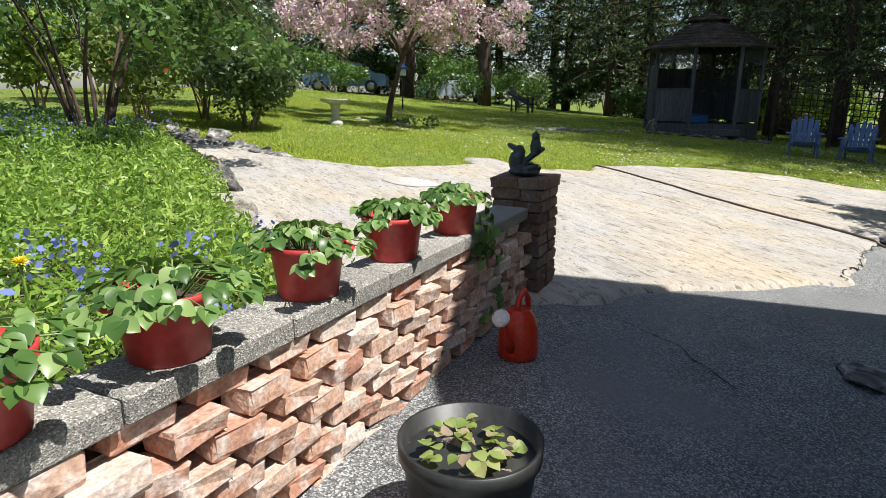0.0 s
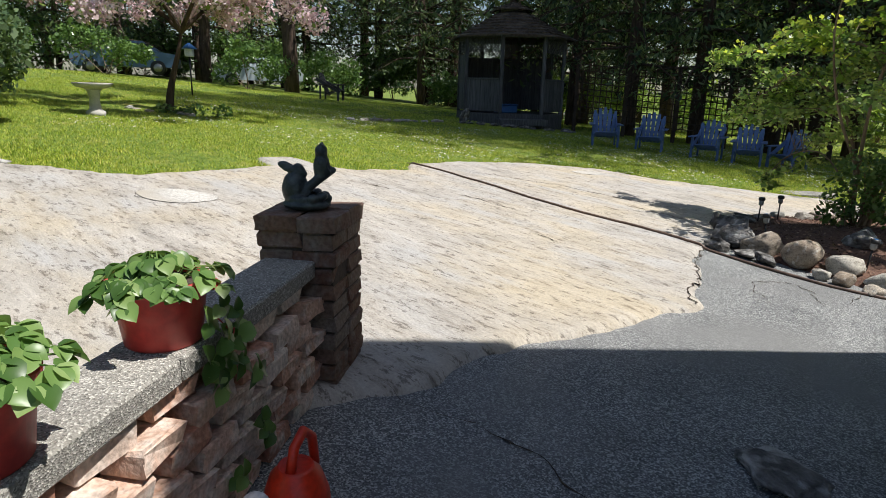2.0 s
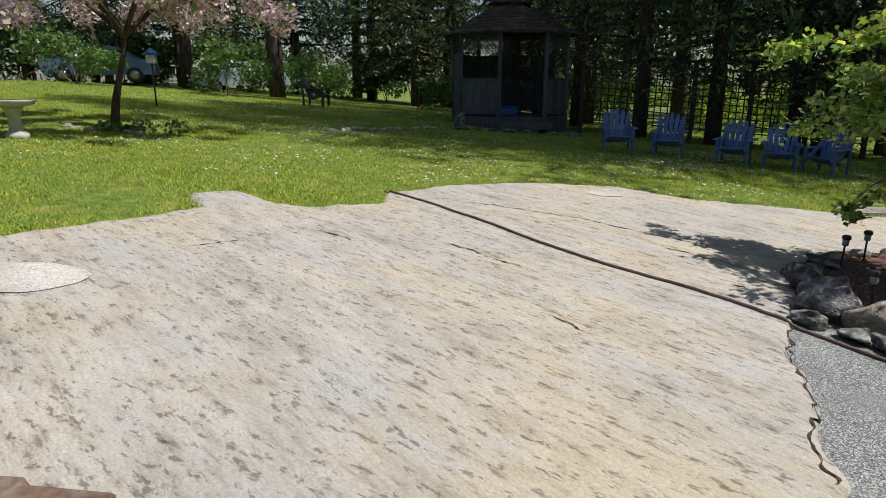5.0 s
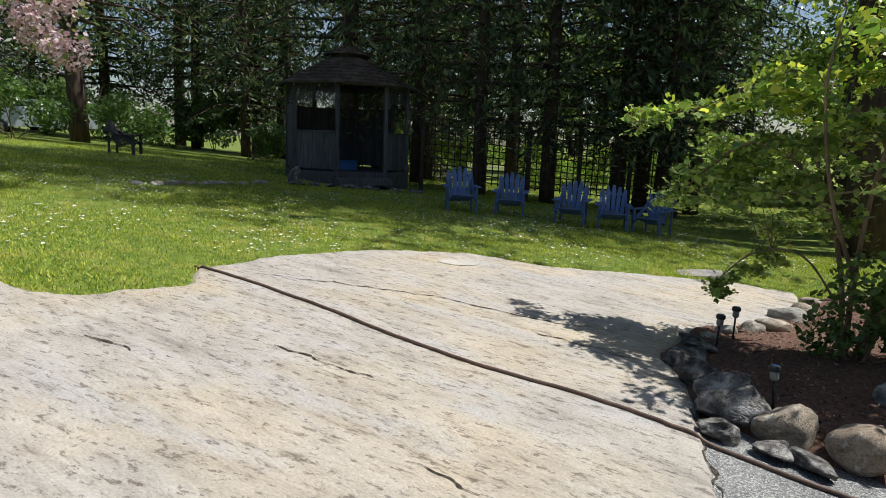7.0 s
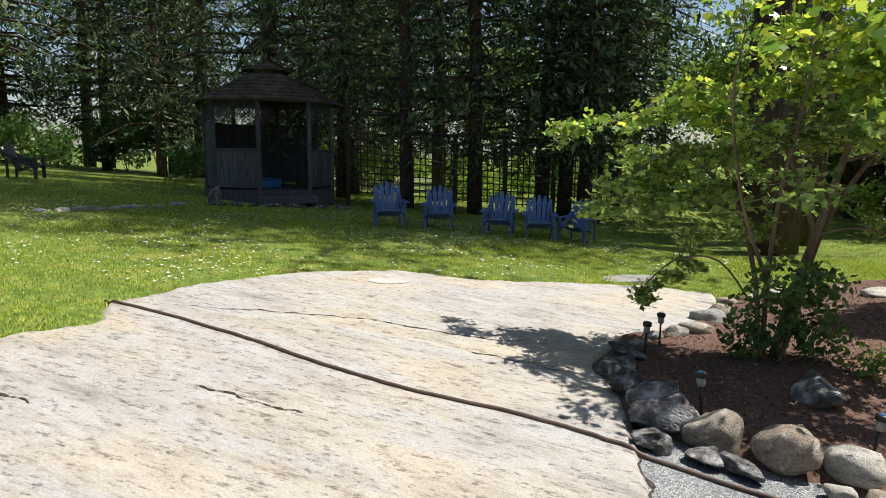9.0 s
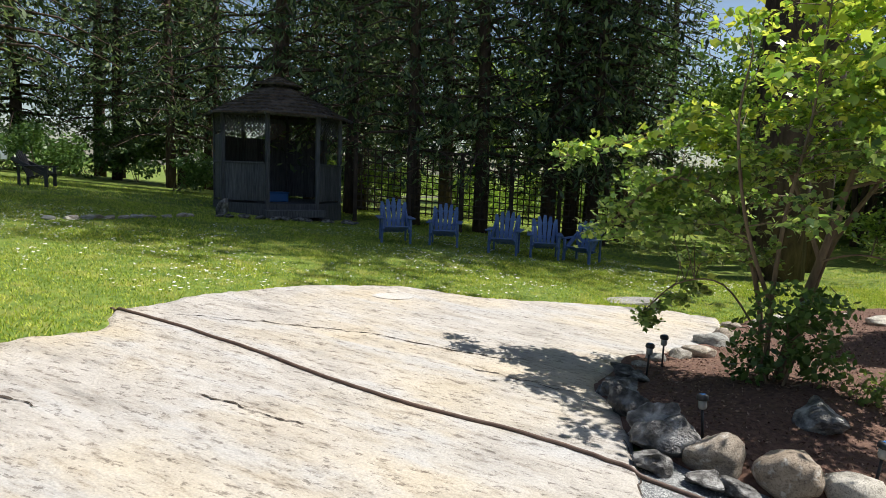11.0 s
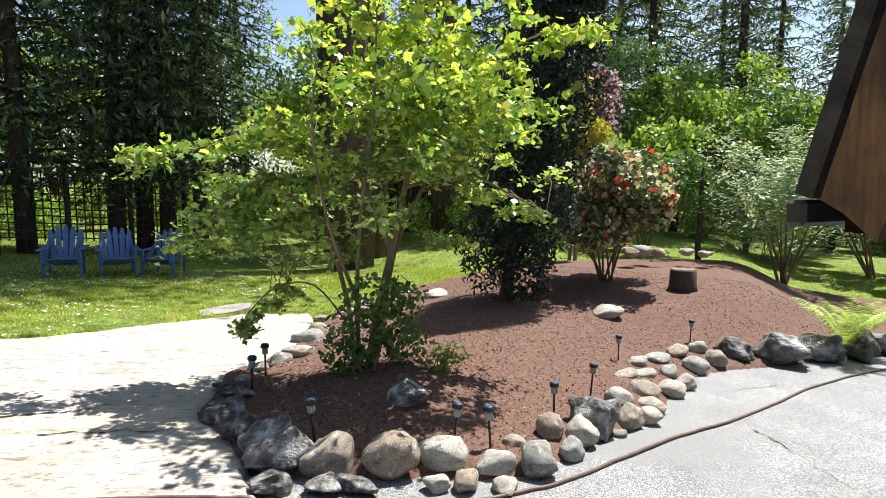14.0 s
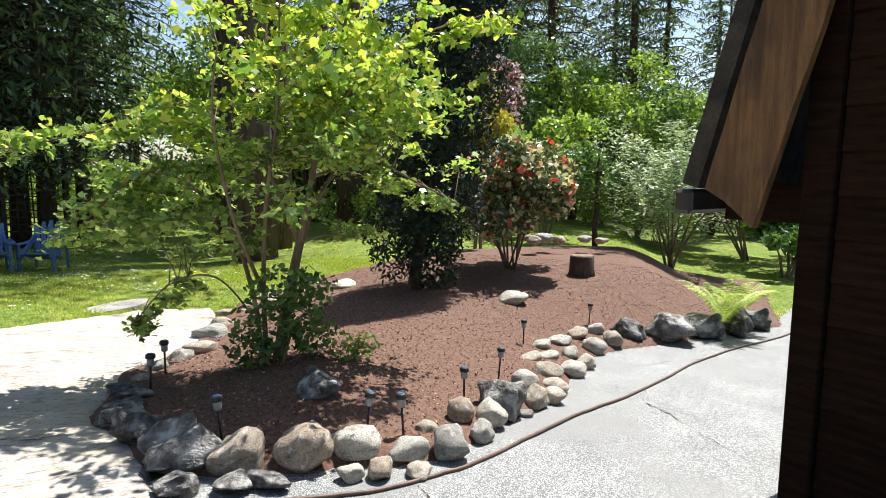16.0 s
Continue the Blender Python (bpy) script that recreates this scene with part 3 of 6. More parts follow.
DRIVE = [(0.0, -6), (-0.1, 2.0), (0.9, 4.4), (1.4, 5.0), (4.2, 7.6), (5.2, 7.2), (5.6, 6.3), (6.4, 5.9), (7.0, 5.7), (8.5, 5.5), (9.4, 5.0), (10.4, 4.0), (11.6, 3.0), (13, 2.2), (16, 1), (16, -6)]


def bed_height(x, y):
    d = inside(BED, x, y)
    if d < -0.35:
        return None
    return land(x, y) + (-0.10 if d < -0.12 else 0.06 * smooth(-0.12, 0.05, d) + 0.24 * smooth(0.0, 1.8, d)) + 0.02 * noise.noise((x * 1.7, y * 1.7, 3)) + 0.012 * noise.noise((x * 9, y * 9, 1))


def plot_height(x, y):
    d = inside(PLOT, x, y)
    if d < -0.3:
        return None
    return land(x, y) - 0.08 + 0.24 * smooth(-0.1, 0.5, d) + 0.02 * noise.noise((x * 2, y * 2, 9))


def slab_height(x, y):
    d = inside(SLAB, x, y) + 0.10 * noise.noise((x * 1.6, y * 1.6, 5)) + 0.05 * noise.noise((x * 5, y * 5, 2))
    if d < -0.5:
        return None
    a = x * 0.85 + y * 0.53
    b = -x * 0.53 + y * 0.85
    relief = 0.020 * noise.noise((a * 0.9, b * 0.35, 0)) + 0.010 * noise.noise((a * 4.5, b * 1.3, 4)) + 0.004 * noise.noise((a * 14, b * 5, 8))
    return land(x, y) + relief - 0.10 + 0.135 * smooth(-0.10, 0.03, d)


def drive_height(x, y):
    d = inside(DRIVE, x, y)
    if d < -0.3:
        return None
    return land(x, y) - 0.07 + 0.07 * smooth(-0.15, 0.0, d) + 0.006 * noise.noise((x * 1.2, y * 1.2, 7))


def ground_height(x, y):
    if max(inside(SLAB, x, y), inside(DRIVE, x, y), inside(BED, x, y), inside(PLOT, x, y)) > 0.15:
        return land(x, y) - 0.14
    return land(x, y) + 0.02 * noise.noise((x * 0.8, y * 0.8, 0))


ground = sheet("ground", -16, 40, -14, 46, 0.4, ground_height)
ground.data.materials.append(M["lawn"])
tagged(ground, "green clover lawn and woodland floor", "lawn", kind="structure")
far = bmesh.new()
for (x0, y0, x1, y1) in ((-600, 45.9, 600, 600), (-600, -600, 600, -13.9), (-600, -13.9, -15.9, 45.9), (39.9, -13.9, 600, 45.9)):
    zs = -0.3
    far.faces.new([far.verts.new(p) for p in ((x0, y0, zs), (x1, y0, zs), (x1, y1, zs), (x0, y1, zs))])
far_ground = mesh_object("backdrop_ground", far, M["lawn"])
tagged(far_ground, "distant woodland floor", "ground", kind="structure")

slab = sheet("pavement_rock", -6.9, 9.6, 3.8, 12.5, 0.05, slab_height)
slab.data.materials.append(M["rock"])
tagged(slab, "pale worn bedrock patio with cracks and ochre stains", "patio", kind="structure")
drive = sheet("road_drive", -0.3, 16.2, -6, 7.9, 0.12, drive_height)
drive.data.materials.append(M["asphalt"])
tagged(drive, "grey exposed-aggregate driveway partly in shade", "driveway", kind="structure")
bed = sheet("ground_mulch", 4.4, 19.4, 0.8, 10.4, 0.09, bed_height)
bed.data.materials.append(M["mulch"])
tagged(bed, "mounded flower bed of dark brown bark mulch", "flower bed", kind="structure")
plot = sheet("ground_plot", -8.3, 0.8, -1.3, 8.6, 0.2, plot_height)
plot.data.materials.append(M["soil"])
tagged(plot, "planted bed of dark soil behind the wall", "flower bed", kind="structure")


def top_of(x, y):
    """The highest ground at a place."""
    z = land(x, y)
    for h in (bed_height(x, y), plot_height(x, y), slab_height(x, y)):
        if h is not None:
            z = max(z, h)
    return z


# ---- brick wall with its cap and pier ----
WALL = pose(0.24, 2.04, 0, 0, 0, -18.2)
CAP = 0.60
wall = thing("wall_garden", "low garden wall of projecting old bricks", "brick wall", m=WALL, kind="structure")
part("core", one_box((-0.195, -3.2, -0.15), (-0.14, 2.62, CAP - 0.07)), M["core"], wall, "dark recessed mortar and brick")
cap = thing("wall_cap", "pebbled concrete coping slabs on the brick wall", "coping", m=WALL, kind="structure")
cuts = [-3.2, -2.1, -1.05, 0.005, 0.545, 1.07, 1.72, 2.60]
for a, b in zip(cuts, cuts[1:]):
    bm = bmesh.new()
    box(bm, (-0.205, a + 0.003, CAP - 0.068), (0.0, b - 0.003, CAP), bevel=0.007)
    part("coping_slab", bm, M["cap"], cap)
pier = thing("wall_pier", "square brick pier at the end of the wall", "pier", m=WALL, kind="structure")
part("core", one_box((-0.222, 2.615, -0.15), (0.062, 2.938, 0.70)), M["core"], pier, "dark mortar core")

# ---- house: steep gable with barge boards ----
EAVE = Vector((5.32, 4.71, 1.42))
HOUSE = pose(EAVE.x, EAVE.y, 0, 0, 0, -41.0)   # local x: along the eave, local -y: across the gable
house = thing("house", "dark brown timber house with a steep gable roof", "house", m=HOUSE)
RIDGE, FOOT, APEX, DEEP = 1.71, 4.88, 7.76, 5.0
NORTH = (Vector((0, 0, EAVE.z)), Vector((0, -RIDGE, APEX)))
SOUTH = (Vector((0, -FOOT, EAVE.z)), Vector((0, -RIDGE, APEX)))


def across(side):
    """Way up the slope, and way out of it."""
    al = (side[1] - side[0]).normalized()
    out = Vector((0, al.z, -al.y))
    if out.z < 0:
        out = -out
    return al, out


def roof_side(side):
    bm = bmesh.new()
    al, out = across(side)
    vs = []
    for x in (-0.05, DEEP):
        for p in side:
            for k in (0.0, 0.09):
                q = p + out * k
                vs.append(bm.verts.new((x, q.y, q.z)))
    for f in ((0, 1, 3, 2), (4, 6, 7, 5), (0, 4, 5, 1), (2, 3, 7, 6), (1, 5, 7, 3), (0, 2, 6, 4)):
        bm.faces.new([vs[i] for i in f])
    bmesh.ops.recalc_face_normals(bm, faces=bm.faces)
    return bm


def barge(side, wd=0.335, th=0.045):
    """The sloping edge board, cut at its foot and worn along its edges."""
    bm = bmesh.new()
    al, out = across(side)
    ln = (side[1] - side[0]).length
    n = 40
    rows = []
    for i in range(n + 1):
        p = side[0] + al * (ln * i / n - 0.02)
        ring = []
        for x in (-0.03 - th, -0.03):
            for k in (0.05, wd * 0.5, wd):
                w = 0.007 * noise.noise((i * 1.3, k * 7, x * 9))
                q = p - out * (k + w)
                if i == 0:
                    q -= al * (0.11 * k / wd - 0.05 + 0.014 * math.sin(k * 60))
                ring.append(bm.verts.new((x + w * 0.6, q.y, q.z)))
        rows.append(ring)
    loop = (0, 1, 2, 5, 4, 3)
    for a, b in zip(rows, rows[1:]):
        for u, v in zip(loop, loop[1:] + loop[:1]):
            bm.faces.new((a[u], a[v], b[v], b[u]))
    bm.faces.new([rows[0][i] for i in loop])
    bm.faces.new([rows[-1][i] for i in loop])
    bmesh.ops.recalc_face_normals(bm, faces=bm.faces)
    return bm


for side in (NORTH, SOUTH):
    part("roof", roof_side(side), M["shingle"], house, "dark shingle roof slope")
    part("barge_board", barge(side), M["barge"], house, "weathered brown barge board")
part("gutter", one_box((-0.07, 0.02, EAVE.z - 0.13), (DEEP, 0.12, EAVE.z - 0.005), bevel=0.02), M["gutter"], house, "dark roof gutter")
SET, WY = 0.14, 0.425
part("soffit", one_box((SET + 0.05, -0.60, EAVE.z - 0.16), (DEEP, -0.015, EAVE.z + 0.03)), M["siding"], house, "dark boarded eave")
nk = APEX - EAVE.z
bm = bmesh.new()
prof = [(-WY - 0.02, -1.0), (-WY - 0.02, EAVE.z + nk * WY / RIDGE - 0.05), (-RIDGE, APEX - 0.15), (-FOOT + WY, EAVE.z + nk * WY / (FOOT - RIDGE) - 0.05), (-FOOT + WY, -1.0)]
fr = [bm.verts.new((SET + 0.03, y, z)) for y, z in prof]
bk = [bm.verts.new((SET + 0.15, y, z)) for y, z in prof]
bm.faces.new(fr)
bm.faces.new(list(reversed(bk)))
for i in range(5):
    bm.faces.new((fr[i], bk[i], bk[(i + 1) % 5], fr[(i + 1) % 5]))
bmesh.ops.recalc_face_normals(bm, faces=bm.faces)
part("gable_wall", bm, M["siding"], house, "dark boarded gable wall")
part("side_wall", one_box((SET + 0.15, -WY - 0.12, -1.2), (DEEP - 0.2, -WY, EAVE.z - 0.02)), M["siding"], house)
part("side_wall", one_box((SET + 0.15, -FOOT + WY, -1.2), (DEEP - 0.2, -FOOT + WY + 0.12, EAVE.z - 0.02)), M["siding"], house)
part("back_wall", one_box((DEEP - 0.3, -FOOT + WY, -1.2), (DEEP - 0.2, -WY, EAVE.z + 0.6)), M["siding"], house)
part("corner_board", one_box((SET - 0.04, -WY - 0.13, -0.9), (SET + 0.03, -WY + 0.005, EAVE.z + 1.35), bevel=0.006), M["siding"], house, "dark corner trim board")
z = -0.75
while z < APEX - 1.4:
    top = z + 0.20
    yn = max(WY + 0.135, (top - EAVE.z) / nk * RIDGE + 0.12)
    ys = max(WY + 0.01, (top - EAVE.z) / nk * (FOOT - RIDGE) + 0.12)
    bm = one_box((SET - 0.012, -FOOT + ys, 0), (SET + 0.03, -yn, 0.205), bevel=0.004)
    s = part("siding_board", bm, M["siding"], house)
    s.matrix_basis = pose(0, 0, z) @ pose(SET, 0, 0, 0, 4, 0) @ pose(-SET, 0, 0)
    z += 0.195

# ---- trees ----
def limb(rng, start, way, length, r0, r1, bend=0.25, n=7):
    pts, p, d = [Vector(start)], Vector(start), Vector(way).normalized()
    for i in range(n):
        d = (d + Vector(rng.normal(size=3)) * bend / n ** 0.5).normalized()
        p = p + d * (length / n)
        pts.append(p.copy())
    return pts, [r0 + (r1 - r0) * i / n for i in range(n + 1)]


def conifer_meshes(seed, height, first, reach, quads, trunk):
    rng = np.random.default_rng(seed)
    pts, rad = limb(rng, (0, 0, -0.3), (0, 0, 1), height, trunk, 0.04, 0.05, 10)
    bm = tube(pts, rad, 10)
    br = bmesh.new()
    centres = []
    z = first
    while z < height:
        k = 1 - (z - first) / (height - first)
        r = reach * (0.25 + 0.75 * k) * (0.75 + 0.5 * rng.random())
        a0 = rng.random() * 6.3
        for b in range(5):
            if rng.random() < 0.12:
                continue
            a = a0 + b * 1.257 + rng.normal() * 0.25
            d = np.array([math.cos(a), math.sin(a), 0])
            tip = d * r + np.array([0, 0, z - 0.28 * r])
            tube([(0, 0, z), tuple(d * r * 0.5 + np.array([0, 0, z - 0.04 * r])), tuple(tip)], [0.05 * k + 0.015, 0.03, 0.008], 4, br, False)
            m = int(quads * (0.3 + 0.7 * k))
            u = rng.random((m, 1)) ** 0.7
            q = d * r * u + np.array([0, 0, z]) + np.concatenate([np.zeros((m, 2)), -0.28 * r * u ** 1.6 - 0.45 * rng.random((m, 1)) * u], axis=1)
            side = np.array([-d[1], d[0], 0])
            q = q + side * rng.normal(size=(m, 1)) * 0.22 * r * (1 - u * 0.5)
            centres.append(q)
        z += 0.55
    return bm, br, np.concatenate(centres)


def woodland_kind(name, seed, height, first, reach, quads, trunk, leaf, size, label):
    bm, br, c = conifer_meshes(seed, height, first, reach, quads, trunk)
    t = thing(name, label, "tree", "woodland trees")
    part("trunk", bm, M["bark"], t, "rough dark bark")
    tagged(part("branch", br, M["bark"], t), kind="stuff")
    leaf_part("crown", leaf_mesh("crown", c, size, np.random.default_rng(seed), 3.2, 0.9, 0.35, shape="needle"), leaf, t)
    return t


KINDS = [
    woodland_kind("conifer", 11, 17, 2.4, 3.0, 84, 0.24, L["conifer"], 0.22, "tall dark cedar with drooping branches"),
    woodland_kind("conifer", 12, 20, 3.8, 3.4, 84, 0.30, L["conifer"], 0.24, "tall dark fir with a thick trunk"),
    woodland_kind("conifer", 13, 14, 0.8, 2.4, 80, 0.16, L["conifer"], 0.20, "slender dark cedar with low branches"),
    woodland_kind("conifer", 14, 34, 13, 4.2, 60, 0.42, L["conifer"], 0.30, "very tall lawn-shading fir with a bare thick trunk"),
]


def polar(bearing, d):
    a = radians(bearing)
    return 1.92 + d * math.sin(a), 5.1 + d * math.cos(a)


placed = [False] * 4


def plant_conifer(kind, x, y, turn, s=1.0):
    if not placed[kind]:
        KINDS[kind].matrix_basis = pose(x, y, land(x, y), 0, 0, turn)
        KINDS[kind].scale = (s, s, s)
        placed[kind] = True
        return KINDS[kind]
    o = copy_thing(KINDS[kind], pose(x, y, land(x, y), 0, 0, turn))
    o.scale = (s, s, s)
    return o


rng = np.random.default_rng(21)
# trunks that stand out, by bearing and distance
for b, d, k in ((14.6, 21.5, 1), (43.3, 19.5, 0), (41.6, 20.2, 0), (30, 24, 1), (22, 25, 1), (7, 33, 0), (75, 29, 1), (86, 31, 1), (93, 30, 1)):
    plant_conifer(k, *polar(b, d), rng.random() * 360, 0.95 + 0.15 * rng.random())
# firs added to shade the far lawn and gazebo, tall crowns out of view
for x, y, s in ((18.2, 14.2, 1.15), (22.5, 13.6, 1.15), (20.5, 17.0, 1.28), (18.5, 15.5, 1.25), (15.8, 13.4, 1.28), (12.2, 20.7, 1.0), (10.4, 21.7, 0.95), (14.4, 20.2, 1.0), (16.9, 19.6, 1.0), (9.3, 24.2, 1.0)):
    plant_conifer(3 if s > 1.1 else 0, x, y, rng.random() * 360, s)
for b in range(-34, 125, 5):
    for d0 in ((27, 33, 40) if b < 62 else (34, 42) if b < 84 else (36,)):
        if 26 < b < 58 and d0 < 40 or b < 13 and d0 < 33 and b % 2:
            continue
        plant_conifer(int(rng.choice((0, 1, 2))) if b < 13 else int(rng.integers(0, 3)), *polar(b + rng.normal() * 2, d0 + rng.random() * 4), rng.random() * 360, 0.9 + 0.35 * rng.random())
for b in (66, 112):
    plant_conifer(int(rng.integers(0, 3)), *polar(b, 27 + 3 * rng.random()), rng.random() * 360, 0.9 + 0.2 * rng.random())
for x, y in ((-13, 4), (-13, -6), (-6, -11), (4, -12), (14, -12), (24, -8), (-14, 14), (31, 0)):
    plant_conifer(int(rng.integers(0, 3)), x, y, rng.random() * 360, 0.8)


def bush(name, label, category, x, y, blobs, per, size, leaf, seed, stems=5, stem_r=0.02, shell=0.4, wood="lbark", extra=None, flat=0.45, aspect=1.7, group=""):
    """A shrub: stems from the foot into clumps of leaves."""
    rg = np.random.default_rng(seed)
    t = thing(name, label, category, group, pose(x, y, top_of(x, y) - 0.01))
    bm = bmesh.new()
    for i in range(stems):
        b = blobs[i % len(blobs)]
        a = rg.random() * 6.3
        p0 = Vector((0.08 * math.cos(a) * min(1, stems - 1), 0.08 * math.sin(a) * min(1, stems - 1), -0.06))
        p2 = Vector(b[:3])
        p1 = p0.lerp(p2, 0.5) + Vector((0, 0, 0.12 * p2.z)) + Vector(rg.normal(size=3)) * 0.06
        tube([p0, p0.lerp(p1, 0.5), p1, p1.lerp(p2, 0.6), p2], [stem_r, stem_r * 0.85, stem_r * 0.65, stem_r * 0.45, stem_r * 0.2], 6, bm, False)
    tagged(part("stem", bm, M[wood], t, "bare woody stems"), kind="stuff")
    c = clumps(rg, blobs, per, shell)
    leaf_part("foliage", leaf_mesh("foliage", c, size, rg, aspect, 0.4, flat), leaf, t)
    if extra:
        for nm, count, sz, lf, lb in extra:
            cc = clumps(rg, blobs, max(1, count // len(blobs)), 0.9)
            tagged(leaf_part(nm, leaf_mesh(nm, cc, sz, rg, 1.2, 0.2, 0.4), lf, t, lb), kind="stuff")
    return t


def blob_cloud(seed, n, cx, cy, cz, rx, ry, rz, r0, r1):
    rg = np.random.default_rng(seed)
    out = []
    for _ in range(n):
        d = rg.normal(size=3)
        d /= np.linalg.norm(d)
        k = rg.random() ** 0.4
        r = r0 + (r1 - r0) * rg.random()
        out.append((cx + d[0] * rx * k, cy + d[1] * ry * k, cz + d[2] * rz * k, r, r, r * 0.75))
    return out


# understorey along the wood's edge
for i, b in enumerate(range(-30, 120, 9)):
    x, y = polar(b + rng.normal() * 2, 22 + 4 * rng.random())
    if inside(BED, x, y) > -1:
        continue
    if 2 < b < 60:
        x, y = polar(b, 25 + 2 * rng.random())
    bush("undergrowth_shrub", "leafy undergrowth shrub at the wood's edge", "shrub", x, y, blob_cloud(40 + i, 9, 0, 0, 0.8 + 0.5 * rng.random(), 1.6, 1.6, 0.7, 0.4, 0.7), 240, 0.13, L["rose"] if b < 12 else L["under"], 60 + i, group="undergrowth")

for i, b in enumerate(range(14, 60, 4)):
    x, y = polar(b + rng.normal(), 26 + 3 * rng.random())
    bush("undergrowth_shrub", "sunlit leafy shrub beyond the lattice fence", "shrub", x, y, blob_cloud(140 + i, 10, 0, 0, 1.0 + 0.6 * rng.random(), 1.4, 1.4, 0.8, 0.4, 0.7), 260, 0.12, L["under"], 160 + i, group="undergrowth")
for i, (b, d, h) in enumerate(((64, 27, 7), (71, 31, 8), (79, 28, 6.5), (88, 27, 7), (97, 25, 6), (57, 32, 9), (36, 33, 9), (47, 34, 10))):
    x, y = polar(b, d)
    bush("broadleaf_tree", "tall broadleaf tree with airy green crown", "tree", x, y, blob_cloud(180 + i, 34, 0, 0, h * 0.62, h * 0.34, h * 0.34, h * 0.36, h * 0.08, h * 0.14), 170, 0.19, L["rose"] if i % 3 else L["under"], 200 + i, 5, 0.12, 0.2, "bark", group="broadleaf trees")


def parked_car(x, y, turn, paint, label):
    t = thing("parked_car", label, "car", m=pose(x, y, land(x, y), 0, 0, turn))
    bm = bmesh.new()
    side = [(-2.1, 0.45), (-2.15, 0.75), (-1.9, 0.95), (-1.2, 1.0), (-0.75, 1.42), (0.75, 1.45), (1.45, 1.0), (2.05, 0.92), (2.15, 0.7), (2.1, 0.35), (-2.0, 0.32)]
    a = [bm.verts.new((px, -0.85 + 0.12 * (pz > 1.1), pz)) for px, pz in side]
    b = [bm.verts.new((px, 0.85 - 0.12 * (pz > 1.1), pz)) for px, pz in side]
    bm.faces.new(a)
    bm.faces.new(list(reversed(b)))
    for i in range(len(side)):
        j = (i + 1) % len(side)
        bm.faces.new((a[i], b[i], b[j], a[j]))
    bmesh.ops.recalc_face_normals(bm, faces=bm.faces)
    part("body", bm, paint, t)
    for s in (-1, 1):
        part("side_window", one_box((-0.85, s * 0.79 - 0.02, 1.02), (1.1, s * 0.79 + 0.02, 1.34), bevel=0.01), M["black"], t)
        for wx_ in (-1.35, 1.35):
            w = part("wheel", lathe([(0.2, -0.1), (0.32, -0.1), (0.33, 0.0), (0.32, 0.1), (0.2, 0.1)], 20), M["black"], t)
            part("rim", lathe([(0.05, -0.105), (0.19, -0.105), (0.19, 0.105), (0.05, 0.105)], 16), M["metal"], w, "metal wheel rim")
            w.matrix_basis = pose(wx_, s * 0.78, 0.32, 90, 0, 0)
    return t


parked_car(-8.6, 33.0, 8, plain("blue_paint", (0.10, 0.17, 0.30), 0.3), "dark blue parked car behind the trees")
parked_car(-3.2, 36.0, 5, plain("silver_paint", (0.55, 0.60, 0.66), 0.3), "silver parked car behind the trees")

for i, b in enumerate(range(-40, 22, 4)):
    x, y = polar(b + rng.normal(), 31 + 5 * rng.random())
    bush("thicket_shrub", "dark thicket shrub below the far trees", "shrub", x, y, blob_cloud(240 + i, 10, 0, 0, 1.3 + 0.6 * rng.random(), 2.2, 1.6, 1.1, 0.6, 1.0), 260, 0.18, L["rose"], 260 + i, group="thicket")
for i, b in enumerate(range(58, 112, 5)):
    x, y = polar(b + rng.normal(), 30 + 4 * rng.random())
    bush("thicket_shrub", "dark thicket shrub below the far trees", "shrub", x, y, blob_cloud(300 + i, 10, 0, 0, 1.3 + 0.8 * rng.random(), 2.0, 1.6, 1.2, 0.6, 1.0), 260, 0.18, L["rose"], 320 + i, group="thicket")

# ---- gazebo ----
GX, GY = 6.35, 22.0
gz0 = land(GX, GY)
gazebo = thing("gazebo", "weathered grey octagonal timber gazebo with shake roof", "gazebo", m=pose(GX, GY, gz0, 0, 0, -1))
GR, FLOOR, PLATE = 1.66, 0.34, 2.66
corner = [Vector((GR * math.cos(radians(22.5 + 45 * i)), GR * math.sin(radians(22.5 + 45 * i)), 0)) for i in range(8)]
bm = bmesh.new()
lo = [bm.verts.new((c.x * 1.04, c.y * 1.04, -0.3)) for c in corner]
hi = [bm.verts.new((c.x * 1.04, c.y * 1.04, FLOOR)) for c in corner]
bm.faces.new(hi)
for i in range(8):
    bm.faces.new((lo[i], lo[(i + 1) % 8], hi[(i + 1) % 8], hi[i]))
part("deck", bm, M["gwood"], gazebo, "grey timber deck")
for c in corner:
    part("post", one_box((c.x - 0.05, c.y - 0.05, FLOOR), (c.x + 0.05, c.y + 0.05, PLATE), bevel=0.008), M["gwood"], gazebo)
